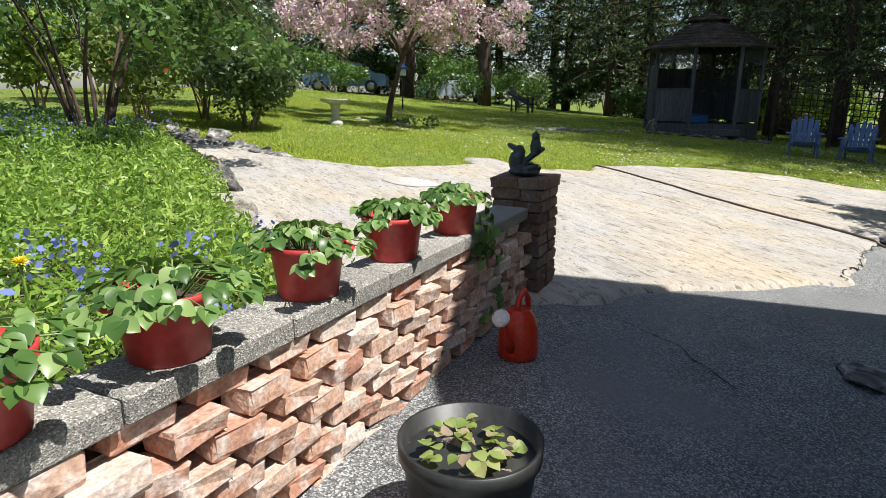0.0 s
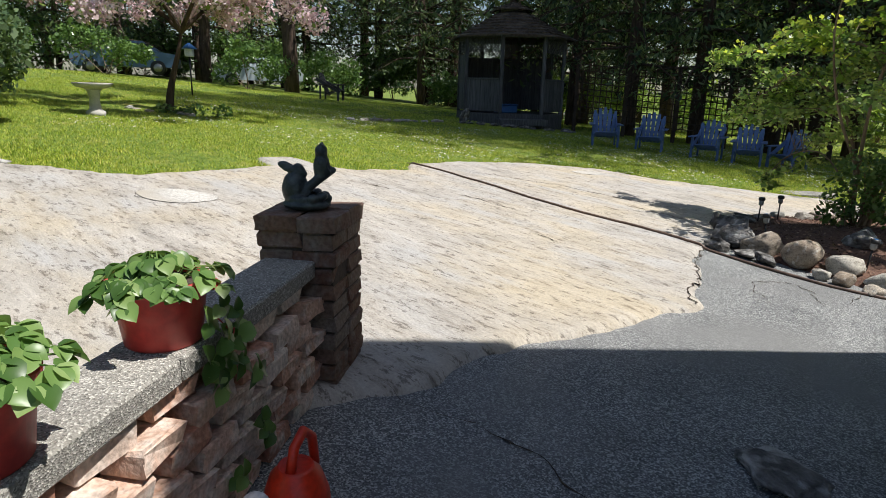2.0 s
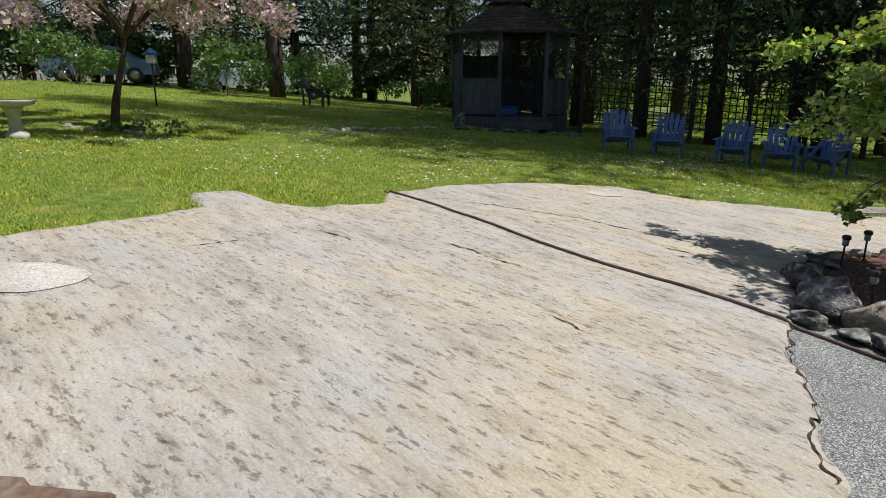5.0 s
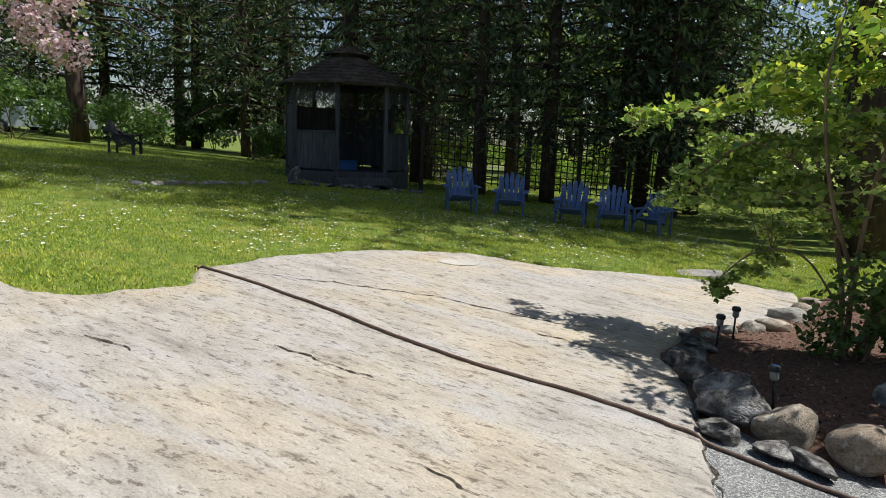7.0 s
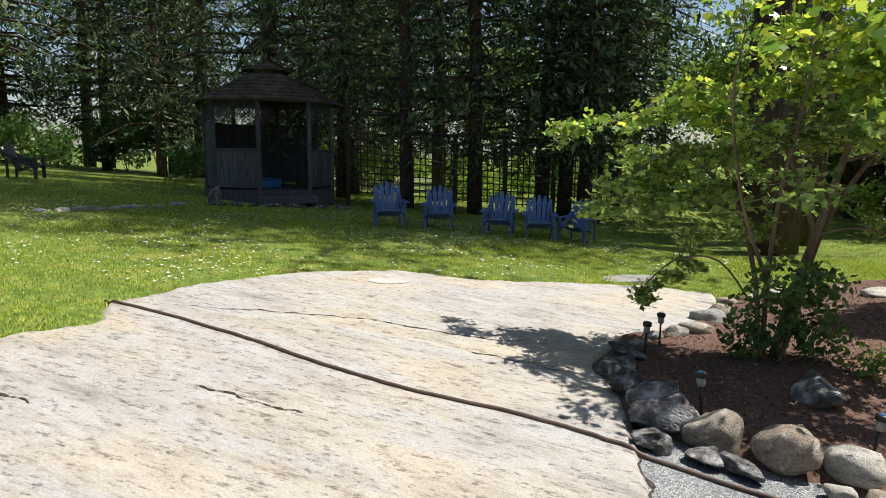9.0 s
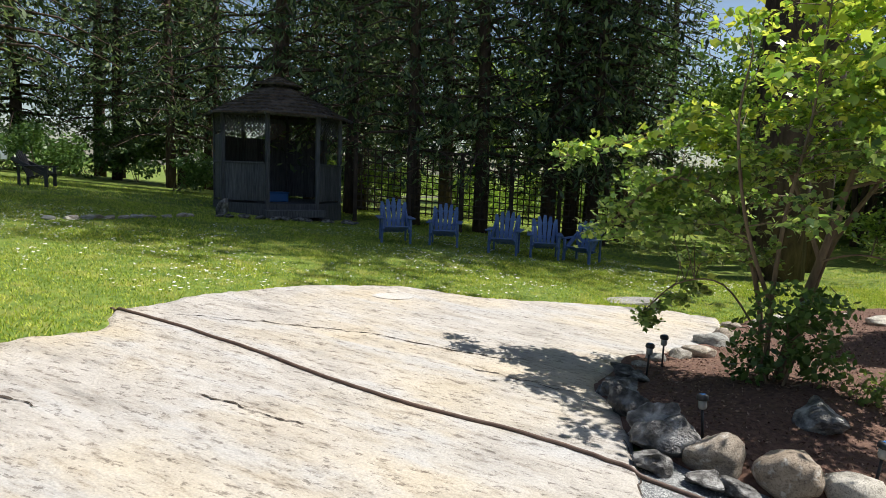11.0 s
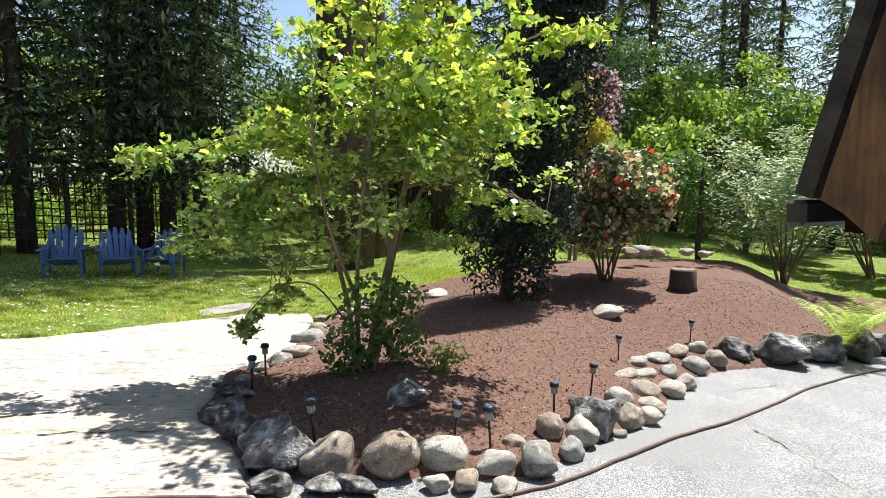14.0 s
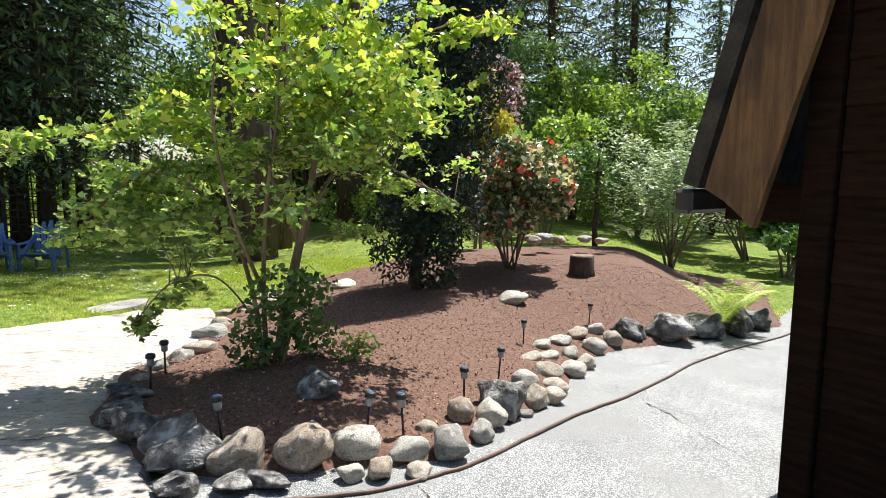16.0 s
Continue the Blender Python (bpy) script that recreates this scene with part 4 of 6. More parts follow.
for i in range(8):
    a, b = corner[i], corner[(i + 1) % 8]
    mid = (a + b) / 2
    ang = math.degrees(math.atan2(b.y - a.y, b.x - a.x))
    ln = (b - a).length
    at = pose(mid.x, mid.y, 0, 0, 0, ang)
    h = part("header", one_box((-ln / 2 + 0.05, -0.03, PLATE - 0.14), (ln / 2 - 0.05, 0.03, PLATE), bevel=0.005), M["gwood"], gazebo)
    h.matrix_basis = at
    if i == 5:
        step = part("step", one_box((-0.75, -0.1, 0.02), (0.75, 0.30, 0.20), bevel=0.01), M["gwood"], gazebo, "worn timber step")
        step.matrix_basis = at @ pose(0, -0.32, 0)
        continue
    n = 7
    # back boards added up to the lattice, to keep light out of the interior
    high = PLATE - 0.60 if i in (0, 1, 2, 3) else FLOOR + 0.98
    for k in range(n):
        x0 = -ln / 2 + 0.05 + (ln - 0.10) * k / n
        pn = part("panel_board", one_box((x0 + 0.003, -0.018, FLOOR + 0.06), (x0 + (ln - 0.10) / n - 0.003, 0.018, high)), M["gwood"], gazebo)
        pn.matrix_basis = at
    rail = part("sill_rail", one_box((-ln / 2 + 0.05, -0.05, FLOOR + 0.98), (ln / 2 - 0.05, 0.05, FLOOR + 1.03), bevel=0.006), M["gwood"], gazebo)
    rail.matrix_basis = at
    lat = bmesh.new()
    for k in range(-14, 15):
        for s in (1, -1):
            x0 = k * 0.11
            w = 0.40
            z0 = PLATE - 0.14 - w
            box(lat, (-0.010, -0.004 + 0.008 * s, 0), (0.010, 0.004 + 0.008 * s, w * 1.414), pose(x0 - s * w / 2, 0, z0, 0, 45 * s, 0))
    for v in list(lat.verts):
        v.co.x = max(-ln / 2 + 0.05, min(ln / 2 - 0.05, v.co.x))
    lt = part("lattice", lat, M["gwood"], gazebo, "diagonal lattice strip under the eave")
    lt.matrix_basis = at


def roof_tier(r0, z0, r1, z1, rows):
    """Shake courses, each lapped over the one below."""
    bm = bmesh.new()
    for j in range(rows):
        a, b = j / rows, (j + 1) / rows
        ra, rb = r0 + (r1 - r0) * a, r0 + (r1 - r0) * b
        za, zb = z0 + (z1 - z0) * a, z0 + (z1 - z0) * b
        for i in range(8):
            t0, t1 = radians(22.5 + 45 * i), radians(67.5 + 45 * i)
            n = max(2, int(ra / 0.22))
            for k in range(n):
                u0, u1 = k / n, (k + 1) / n
                def at_(r, u, z):
                    p = Vector((math.cos(t0), math.sin(t0))).lerp(Vector((math.cos(t1), math.sin(t1))), u) * r
                    return (p.x, p.y, z)
                dz = 0.03 + 0.03 * random.random()
                dr = 0.05 * random.random()
                q = [at_(ra + 0.03 + dr, u0, za + dz - 0.02), at_(ra + 0.03 + dr, u1, za + dz - 0.02), at_(rb, u1, zb + 0.01), at_(rb, u0, zb + 0.01)]
                w = [at_(ra + 0.03 + dr, u0, za - 0.02), at_(ra + 0.03 + dr, u1, za - 0.02)]
                vs = [bm.verts.new(p) for p in q + w]
                bm.faces.new(vs[:4])
                bm.faces.new((vs[0], vs[4], vs[5], vs[1]))
    return bm


part("roof", roof_tier(GR + 0.26, PLATE - 0.10, 0.42, PLATE + 0.70, 8), M["thatch"], gazebo, "dark mossy shake roof")
part("cupola_roof", roof_tier(0.62, PLATE + 0.76, 0.03, PLATE + 1.00, 3), M["thatch"], gazebo, "small raised top roof")
part("cupola", lathe([(0.40, PLATE + 0.62), (0.40, PLATE + 0.80)], 8), M["gwood"], gazebo)
for i in range(8):
    c = corner[i]
    part("rafter", tube([(c.x * 1.2, c.y * 1.2, PLATE - 0.12), (c.x * 0.2, c.y * 0.2, PLATE + 0.6)], 0.035, 6), M["gwood"], gazebo)
tarp = thing("storage_box", "blue plastic box inside the gazebo", "box", m=pose(6.15, 21.6, gz0 + FLOOR, 0, 0, 10))
part("body", one_box((-0.32, -0.2, 0.0), (0.32, 0.2, 0.22), bevel=0.02), M["blue"], tarp)
part("lid", one_box((-0.34, -0.22, 0.22), (0.34, 0.22, 0.26), bevel=0.015), M["blue"], tarp)

# ---- trellis fence ----
fence = thing("trellis_fence", "brown timber lattice fence behind the lawn chairs", "fence", kind="")
F0, F1 = Vector((8.3, 21.2)), Vector((15.6, 18.9))
ln = (F1 - F0).length
ang = math.degrees(math.atan2(F1.y - F0.y, F1.x - F0.x))
fence.matrix_basis = pose(F0.x, F0.y, land(F0.x, F0.y), 0, 0, ang)
drop = (land(F1.x, F1.y) - land(F0.x, F0.y)) / ln
n = 5
for i in range(n + 1):
    x = ln * i / n
    p = part("post", one_box((-0.055, -0.055, -0.5), (0.055, 0.055, 2.25), bevel=0.008), M["trellis"], fence)
    p.matrix_basis = pose(x, 0, drop * x)
slat_v = one_box((-0.016, 0.02, 0.35), (0.016, 0.034, 2.12))
me_v = bpy.data.meshes.new("slat")
slat_v.to_mesh(me_v)
me_v.materials.append(M["trellis"])
slat_h = one_box((0, 0.004, -0.016), (ln / n, 0.018, 0.016))
me_h = bpy.data.meshes.new("rail")
slat_h.to_mesh(me_h)
me_h.materials.append(M["trellis"])
k = 0.18
while k < ln:
    o = new("slat", me_v)
    o.parent = fence
    o.matrix_basis = pose(k, 0, drop * k, 0, 0.6 * random.uniform(-1, 1), 0)
    k += 0.185
for i in range(n):
    for j in range(10):
        o = new("rail", me_h)
        o.parent = fence
        x = ln * i / n
        o.matrix_basis = pose(x, 0, drop * x + 0.42 + 0.182 * j, 0, -math.degrees(math.atan(drop)), 0)


# ---- lawn chairs ----
def lawn_chair(m):
    t = thing("lawn_chair", "blue plastic slatted lawn chair on the grass", "chair", "chairs in a row before the fence", m)
    for s in (-1, 1):
        part("front_leg", one_box((s * 0.30 - 0.025, -0.42, 0), (s * 0.30 + 0.025, -0.34, 0.52), bevel=0.008), M["chair"], t)
        part("back_leg", one_box((s * 0.27 - 0.02, -0.40, 0), (s * 0.27 + 0.02, -0.30, 0.95), pose(0, -0.33, 0.33) @ pose(0, 0, 0, -62, 0, 0) @ pose(0, 0.35, -0.12), bevel=0.006), M["chair"], t)
        part("rear_strut", one_box((s * 0.28 - 0.02, 0.22, 0), (s * 0.28 + 0.02, 0.28, 0.50), pose(0, 0, 0, 0, 0, 0), bevel=0.006), M["chair"], t)
        arm = bmesh.new()
        box(arm, (s * 0.33 - 0.065, -0.46, 0.52), (s * 0.33 + 0.065, 0.30, 0.55), bevel=0.012)
        part("arm", arm, M["chair"], t)
    for k in range(5):
        y = -0.40 + 0.10 * k
        part("seat_slat", one_box((-0.27, y, 0.345 - 0.028 * k), (0.27, y + 0.085, 0.37 - 0.028 * k), bevel=0.008), M["chair"], t)
    for k in range(5):
        x = (k - 2) * 0.104
        hgt = 0.78 - 0.030 * abs(k - 2) ** 1.6
        bm = bmesh.new()
        segs = 6
        rows = []
        for i in range(segs + 1):
            u = i / segs
            w = (0.036 + 0.014 * u) * (1.0 if i < segs else 0.55)
            z = hgt * u
            rows.append([bm.verts.new((x * (0.8 + 0.42 * u) + sx * w, sy, z)) for sx, sy in ((-1, -0.009), (1, -0.009), (1, 0.009), (-1, 0.009))])
        for a, b in zip(rows, rows[1:]):
            for i in range(4):
                bm.faces.new((a[i], a[(i + 1) % 4], b[(i + 1) % 4], b[i]))
        bm.faces.new(rows[-1])
        bm.faces.new(list(reversed(rows[0])))
        b = part("back_slat", bm, M["chair"], t)
        b.matrix_basis = pose(0, 0.06, 0.20, -20, 0, 0)
    part("back_rail", one_box((-0.25, 0.16, 0.42), (0.25, 0.19, 0.48), bevel=0.006), M["chair"], t)
    part("back_rail", one_box((-0.28, 0.275, 0.72), (0.28, 0.30, 0.77), bevel=0.006), M["chair"], t)
    return t


def chair_at(x, y, turn=0.0):
    face = math.degrees(math.atan2(2.0 - x, -(5.0 - y)))
    return pose(x, y, land(x, y), 0, 0, face + turn)


first = lawn_chair(chair_at(7.55, 17.0, 6))
for x, y, t in ((8.75, 16.9, -3), (9.85, 16.1, -8), (10.68, 15.75, 2), (11.5, 15.35, -24)):
    copy_thing(first, chair_at(x, y, t))
dark = copy_thing(first, chair_at(0.6, 24.4, 70))
tagged(dark, "dark slatted lawn chair in the shade by the wood", "chair", "lone chair")
for o in dark.children:
    o.data = o.data.copy()
    o.data.materials.clear()
    o.data.materials.append(M["dchair"])

# ---- stones round the bed ----
stone_rng = np.random.default_rng(5)
ROUND = [stone_mesh("stone", stone_rng, 1, 0.8 + 0.15 * stone_rng.random(), 0.72 + 0.2 * stone_rng.random(), 0.20, 3, 0.55) for _ in range(6)]
JAGGED = [stone_mesh("stone", stone_rng, 1, 0.8, 0.75, 0.32, 4, 0.85, 0.48) for _ in range(5)]
for me in ROUND:
    me.materials.append(M["stone"])
for me in JAGGED:
    me.materials.append(M["dstone"])


def stone(x, y, r, jag=False, lift=0.55, squash=1.0, label="", group="stones round the flower bed", turn=None, z=None):
    me = (JAGGED if jag else ROUND)[int(stone_rng.integers(0, 5))]
    o = new("boulder" if r > 0.16 else "stone", me)
    z0 = land(x, y) if z is None else z
    a = stone_rng.random() * 360 if turn is None else turn
    o.matrix_basis = pose(x, y, z0 + r * 0.72 * squash * lift, stone_rng.normal() * 6, stone_rng.normal() * 6, a)
    o.scale = (r, r * (0.85 + 0.2 * stone_rng.random()), r * squash)
    tagged(o, label or ("dark jagged garden boulder" if jag else "pale grey rounded garden stone"), "boulder" if r > 0.16 else "stone", group)
    return o


def stone_row(a, b, n, r, jag=False, spread=0.05, lift=0.55, squash=1.0, label="", group="stones round the flower bed", up=0.0):
    for i in range(n):
        k = (i + 0.5) / n
        x = a[0] + (b[0] - a[0]) * k + stone_rng.normal() * spread
        y = a[1] + (b[1] - a[1]) * k + stone_rng.normal() * spread
        stone(x, y, r * (0.8 + 0.4 * stone_rng.random()), jag, lift, squash, label, group, z=land(x, y) + up)


def edge_stones(label, jag, rows):
    """Stones of the bed's edge: place, half width, height to width."""
    for x, y, r, tall in rows:
        stone(x, y, r * (1.3 if jag else 1.1), jag, 0.75, min(1.3, max(0.6, tall * 1.12)), label, z=top_of(x, y) - 0.04 if inside(BED, x, y) > 0.1 else land(x, y))


edge_stones("dark jagged garden rock with pale veins", True, ((5.19, 8.16, 0.18, 0.55), (4.98, 7.81, 0.14, 0.95), (4.88, 7.56, 0.165, 0.92), (4.76, 7.38, 0.175, 0.75), (5.73, 8.60, 0.12, 0.5), (5.57, 8.38, 0.13, 0.5), (5.36, 8.28, 0.12, 0.6)))
edge_stones("low dark flat rock at the bed's foot", True, ((4.55, 7.23, 0.13, 0.42), (4.66, 7.01, 0.10, 0.44), (4.74, 6.85, 0.10, 0.42)))
edge_stones("pale wedge-shaped boulder streaked with brown", False, ((4.89, 7.10, 0.195, 0.72),))
edge_stones("rounded brown-grey garden boulder", False, ((5.04, 6.78, 0.155, 0.95), (5.35, 6.25, 0.13, 0.8), (6.95, 8.80, 0.18, 0.5)))
edge_stones("white-flecked oval garden boulder", False, ((5.26, 6.56, 0.147, 0.78), (5.07, 6.34, 0.088, 0.92), (6.72, 5.63, 0.145, 0.72), (7.12, 5.75, 0.135, 0.74), (8.71, 5.72, 0.12, 0.6)))
edge_stones("tall grey rounded boulder", False, ((5.46, 6.04, 0.122, 1.34), (6.14, 5.89, 0.118, 1.05), (5.83, 5.90, 0.098, 0.9), (9.78, 5.13, 0.105, 1.25), (9.42, 4.95, 0.13, 1.3)))
edge_stones("large pale angular garden boulder", True, ((6.39, 5.83, 0.19, 0.98),))
edge_stones("pale grey rounded garden stone", False, ((4.98, 6.48, 0.075, 0.85), (5.16, 6.15, 0.09, 0.55), (5.71, 6.25, 0.085, 0.8), (6.05, 6.09, 0.108, 1.0), (6.91, 5.51, 0.113, 0.75),
                                                        (7.56, 5.60, 0.145, 0.62), (7.26, 5.49, 0.14, 0.6), (8.02, 5.81, 0.125, 0.6), (8.27, 5.65, 0.12, 0.6), (8.54, 5.41, 0.115, 0.9)))
edge_stones("small tan garden stone", False, ((9.03, 5.56, 0.16, 0.55), (9.47, 5.37, 0.16, 0.65), (8.99, 5.16, 0.13, 0.82), (9.70, 5.32, 0.11, 0.7), (7.85, 5.36, 0.12, 0.7), (8.2, 5.25, 0.12, 0.75),
                                             (5.96, 8.63, 0.09, 0.55), (6.24, 8.70, 0.09, 0.8), (6.65, 8.79, 0.115, 0.68), (7.65, 9.15, 0.20, 0.42), (8.2, 9.4, 0.16, 0.5)))
stone_row((5.6, 6.12), (7.2, 5.42), 11, 0.06, False, 0.05, 0.5, 0.8, "small pebble between the garden stones", "pebbles between the stones")
for x, y, r in ((9.96, 4.69, 0.28), (10.2, 4.16, 0.37), (10.7, 3.68, 0.36), (11.3, 3.2, 0.36), (12.0, 2.75, 0.34)):
    stone(x, y, r, True, 0.75, 0.92, "large dark retaining boulder")
stone(5.87, 7.09, 0.25, True, 0.7, 0.72, "dark mossy boulder in the mulch", "stones in the mulch", 30, top_of(5.87, 7.09) - 0.04)
stone(10.7, 8.95, 0.24, False, 0.45, 0.45, "flat white stone on the mulch", "stones in the mulch", 10, top_of(10.7, 8.95))
stone(10.3, 6.25, 0.22, False, 0.5, 0.62, "round tan stone on the mulch", "stones in the mulch", 50, top_of(10.3, 6.25))
stone_row((11.5, 9.7), (8.8, 9.9), 8, 0.13, False, 0.08, 0.4, 0.6, "small pale edging stone", "edging stones by the lawn")
stone_row((14.2, 6.6), (15.6, 5.0), 6, 0.2, False, 0.15, 0.5, 0.7, "small pale edging stone", "edging stones by the lawn", 0.55)
# edging on the other side of the patio
stone_row((-5.4, 9.45), (-2.1, 8.62), 13, 0.24, True, 0.06, 0.3, 0.5, "low dark edging rock along the lawn", "edging rocks by the lawn")
stone_row((-4.9, 9.9), (-3.3, 9.3), 4, 0.19, True, 0.05, 0.6, 0.9, "grey rock below the leafy bushes", "edging rocks by the lawn")
for x, y, r in ((-2.72, 7.25, 0.30), (-2.15, 6.75, 0.24), (-1.82, 6.25, 0.26), (-1.25, 5.45, 0.24), (-0.95, 4.95, 0.18), (-0.62, 4.45, 0.22), (-0.35, 4.15, 0.2)):
    stone(x, y, r, r > 0.25, 0.6, 0.85, "grey rock edging the groundcover", "rocks by the groundcover")
# stones before the gazebo
stone_row((1.2, 17.0), (3.9, 19.4), 16, 0.11, False, 0.06, 0.45, 0.6, "pale stone edging by the gazebo", "stones by the gazebo")
stone_row((4.2, 19.6), (8.2, 20.3), 12, 0.17, True, 0.08, 0.5, 0.6, "dark stone edging by the gazebo", "stones by the gazebo")
stone(4.55, 20.0, 0.26, True, 0.9, 1.2, "upright grey stone beside the gazebo", "stones by the gazebo")
stone(2.72, 3.98, 0.24, True, 0.15, 0.22, "low dark stone in the shaded driveway", "driveway stone")

flag = bmesh.new()
ring = [flag.verts.new((math.cos(a) * 0.5 * (1 + 0.12 * math.sin(3 * a)), math.sin(a) * 0.24, 0.02)) for a in (2 * math.pi * i / 18 for i in range(18))]
low = [flag.verts.new((v.co.x * 1.03, v.co.y * 1.03, -0.06)) for v in ring]
flag.faces.new(ring)
for i in range(18):
    flag.faces.new((low[i], low[(i + 1) % 18], ring[(i + 1) % 18], ring[i]))
stepping = mesh_object("stepping_stone", flag, M["cap"])
stepping.matrix_basis = pose(8.75, 11.35, land(8.75, 11.35) + 0.01, 0, 0, -12)
tagged(stepping, "flat pale stepping stone set in the lawn", "stepping stone")

# ---- stump ----
stump = thing("tree_stump", "short dark sawn tree stump on the mulch", "stump", m=pose(12.4, 5.36, top_of(12.4, 5.36) - 0.03))
part("trunk", lathe([(0.24, 0), (0.21, 0.1), (0.20, 0.34), (0.185, 0.36)], 18), M["bark"], stump)
part("sawn_top", lathe([(0.18, 0.357), (0.17, 0.366)], 18), M["lbark"], stump, "pale sawn top")


# ---- path lights ----
def path_light(x, y, lean=0.0):
    t = thing("path_light", "small black solar path light staked in the mulch", "path light", "path lights round the bed", pose(x, y, top_of(x, y) - 0.02, lean, lean * 0.5, 0))
    part("stake", tube([(0, 0, -0.05), (0, 0, 0.21)], 0.008, 8), M["black"], t)
    part("lens", lathe([(0.020, 0.205), (0.026, 0.215), (0.026, 0.262), (0.02, 0.266)], 16), M["glass"], t, "clear plastic lens")
    top = part("cap", lathe([(0.034, 0.262), (0.036, 0.268), (0.034, 0.288), (0.024, 0.296)], 16), M["black"], t, "black cap with a solar cell")
    part("solar_cell", one_box((-0.014, -0.014, 0.2955), (0.014, 0.014, 0.298)), M["blue"], top, "dark blue solar cell")
    return t


for x, y, a in ((5.73, 8.36, 2), (6.10, 8.52, 0), (5.08, 7.34, -4), (5.48, 6.58, 5), (5.56, 6.36, -3), (6.40, 6.14, 0), (7.10, 5.98, 4), (8.6, 5.92, 0), (10.1, 5.22, 2)):
    path_light(x, y, a)

# ---- hose ----
HOSE = [(2.02, 11.0), (2.13, 10.77), (2.55, 10.17), (2.89, 9.60), (3.16, 9.07), (3.40, 8.65), (3.64, 8.31), (4.0, 7.91), (4.27, 7.49), (4.41, 7.22), (4.66, 6.74), (4.95, 6.31),
        (5.17, 6.06), (5.43, 5.87), (6.07, 5.57), (6.68, 5.27), (7.31, 4.89), (8.2, 4.45), (9.08, 4.04), (10.16, 3.39), (11.42, 2.54), (12.6, 1.9)]


def spline(pts, n=8):
    out = []
    for i in range(len(pts) - 1):
        p = [np.array(pts[max(0, min(len(pts) - 1, i + k))], dtype=float) for k in (-1, 0, 1, 2)]
        for j in range(n):
            u = j / n
            out.append(0.5 * (2 * p[1] + (p[2] - p[0]) * u + (2 * p[0] - 5 * p[1] + 4 * p[2] - p[3]) * u * u + (3 * p[1] - p[0] - 3 * p[2] + p[3]) * u ** 3))
    out.append(np.array(pts[-1], dtype=float))
    return out


line = [(p[0] + 0.012 * noise.noise((i * 0.35, 0, 0)), p[1] + 0.012 * noise.noise((0, i * 0.35, 0))) for i, p in enumerate(spline([(1.78 + (x - 1.78) * 0.984, 5.15 + (y - 5.15) * 0.984) if x < 5 else (x, y) for x, y in HOSE]))]
hose = mesh_object("garden_hose", tube([(x, y, max(land(x, y), slab_height(x, y) or -9, drive_height(x, y) or -9) + 0.010) for x, y in line], 0.0125, 8), M["hose"])
tagged(hose, "long brown rubber garden hose across the patio", "hose")


# ---- seams in the rock ----
def seam(pts, w, name="rock_seam", label="dark crack in the pale bedrock"):
    bm = bmesh.new()
    sp = spline(pts, 22)
    last = None
    for i, p in enumerate(sp):
        x, y = p[0] + 0.05 * noise.noise((p[0] * 9, p[1] * 9, 3)), p[1] + 0.05 * noise.noise((p[0] * 9, p[1] * 9, 8))
        d = (sp[min(i + 1, len(sp) - 1)] - sp[max(i - 1, 0)])
        d /= np.linalg.norm(d) + 1e-9
        k = w * (0.08 + 1.3 * abs(noise.noise((p[0] * 14, p[1] * 14, 1)))) * math.sin(math.pi * (0.04 + 0.92 * i / (len(sp) - 1))) ** 0.5
        z = max(slab_height(x, y) or -9, drive_height(x, y) or -9) + 0.005
        q = [bm.verts.new((x - d[1] * k * s, y + d[0] * k * s, z)) for s in (-1, 1)]
        if last:
            bm.faces.new((last[0], last[1], q[1], q[0]))
        last = q
    o = mesh_object(name, bm, M["soil"])
    return tagged(o, label, "crack", "cracks in the ground")


seam([(2.5, 10.6), (3.2, 10.25), (3.96, 9.88), (4.4, 9.4), (4.75, 9.1), (5.0, 8.9)], 0.022)
seam([(0.46, 8.30), (0.6, 8.43), (0.8, 8.52)], 0.016)
seam([(1.36, 8.96), (1.5, 8.82), (1.65, 8.66)], 0.014)
seam([(2.40, 8.73), (2.6, 8.45), (2.85, 8.16)], 0.014)
seam([(2.75, 7.3), (2.84, 7.15), (2.93, 6.97)], 0.016)
seam([(4.3, 9.0), (4.6, 8.6), (4.8, 8.3)], 0.014)
seam([(3.36, 5.64), (3.5, 5.95), (3.75, 6.22), (4.05, 6.8), (4.4, 7.22), (4.62, 7.5)], 0.017, label="dark joint between bedrock and driveway")
seam([(4.05, 5.8), (4.11, 6.11), (4.32, 6.31), (4.62, 6.28), (4.5, 5.9), (4.42, 5.8)], 0.010, label="crack round a patch in the driveway")
seam([(5.04, 6.1), (4.9, 6.03), (4.72, 5.9)], 0.008, label="crack in the driveway")
seam([(6.9, 4.5), (7.2, 4.75), (6.95, 4.6), (6.3, 4.3)], 0.009, label="crack in the driveway")
seam([(8.4, 4.85), (8.9, 4.4), (9.3, 3.95)], 0.010, label="crack in the driveway")
seam([(1.3, 4.5), (1.8, 4.1), (2.1, 3.4)], 0.006, label="crack in the driveway")
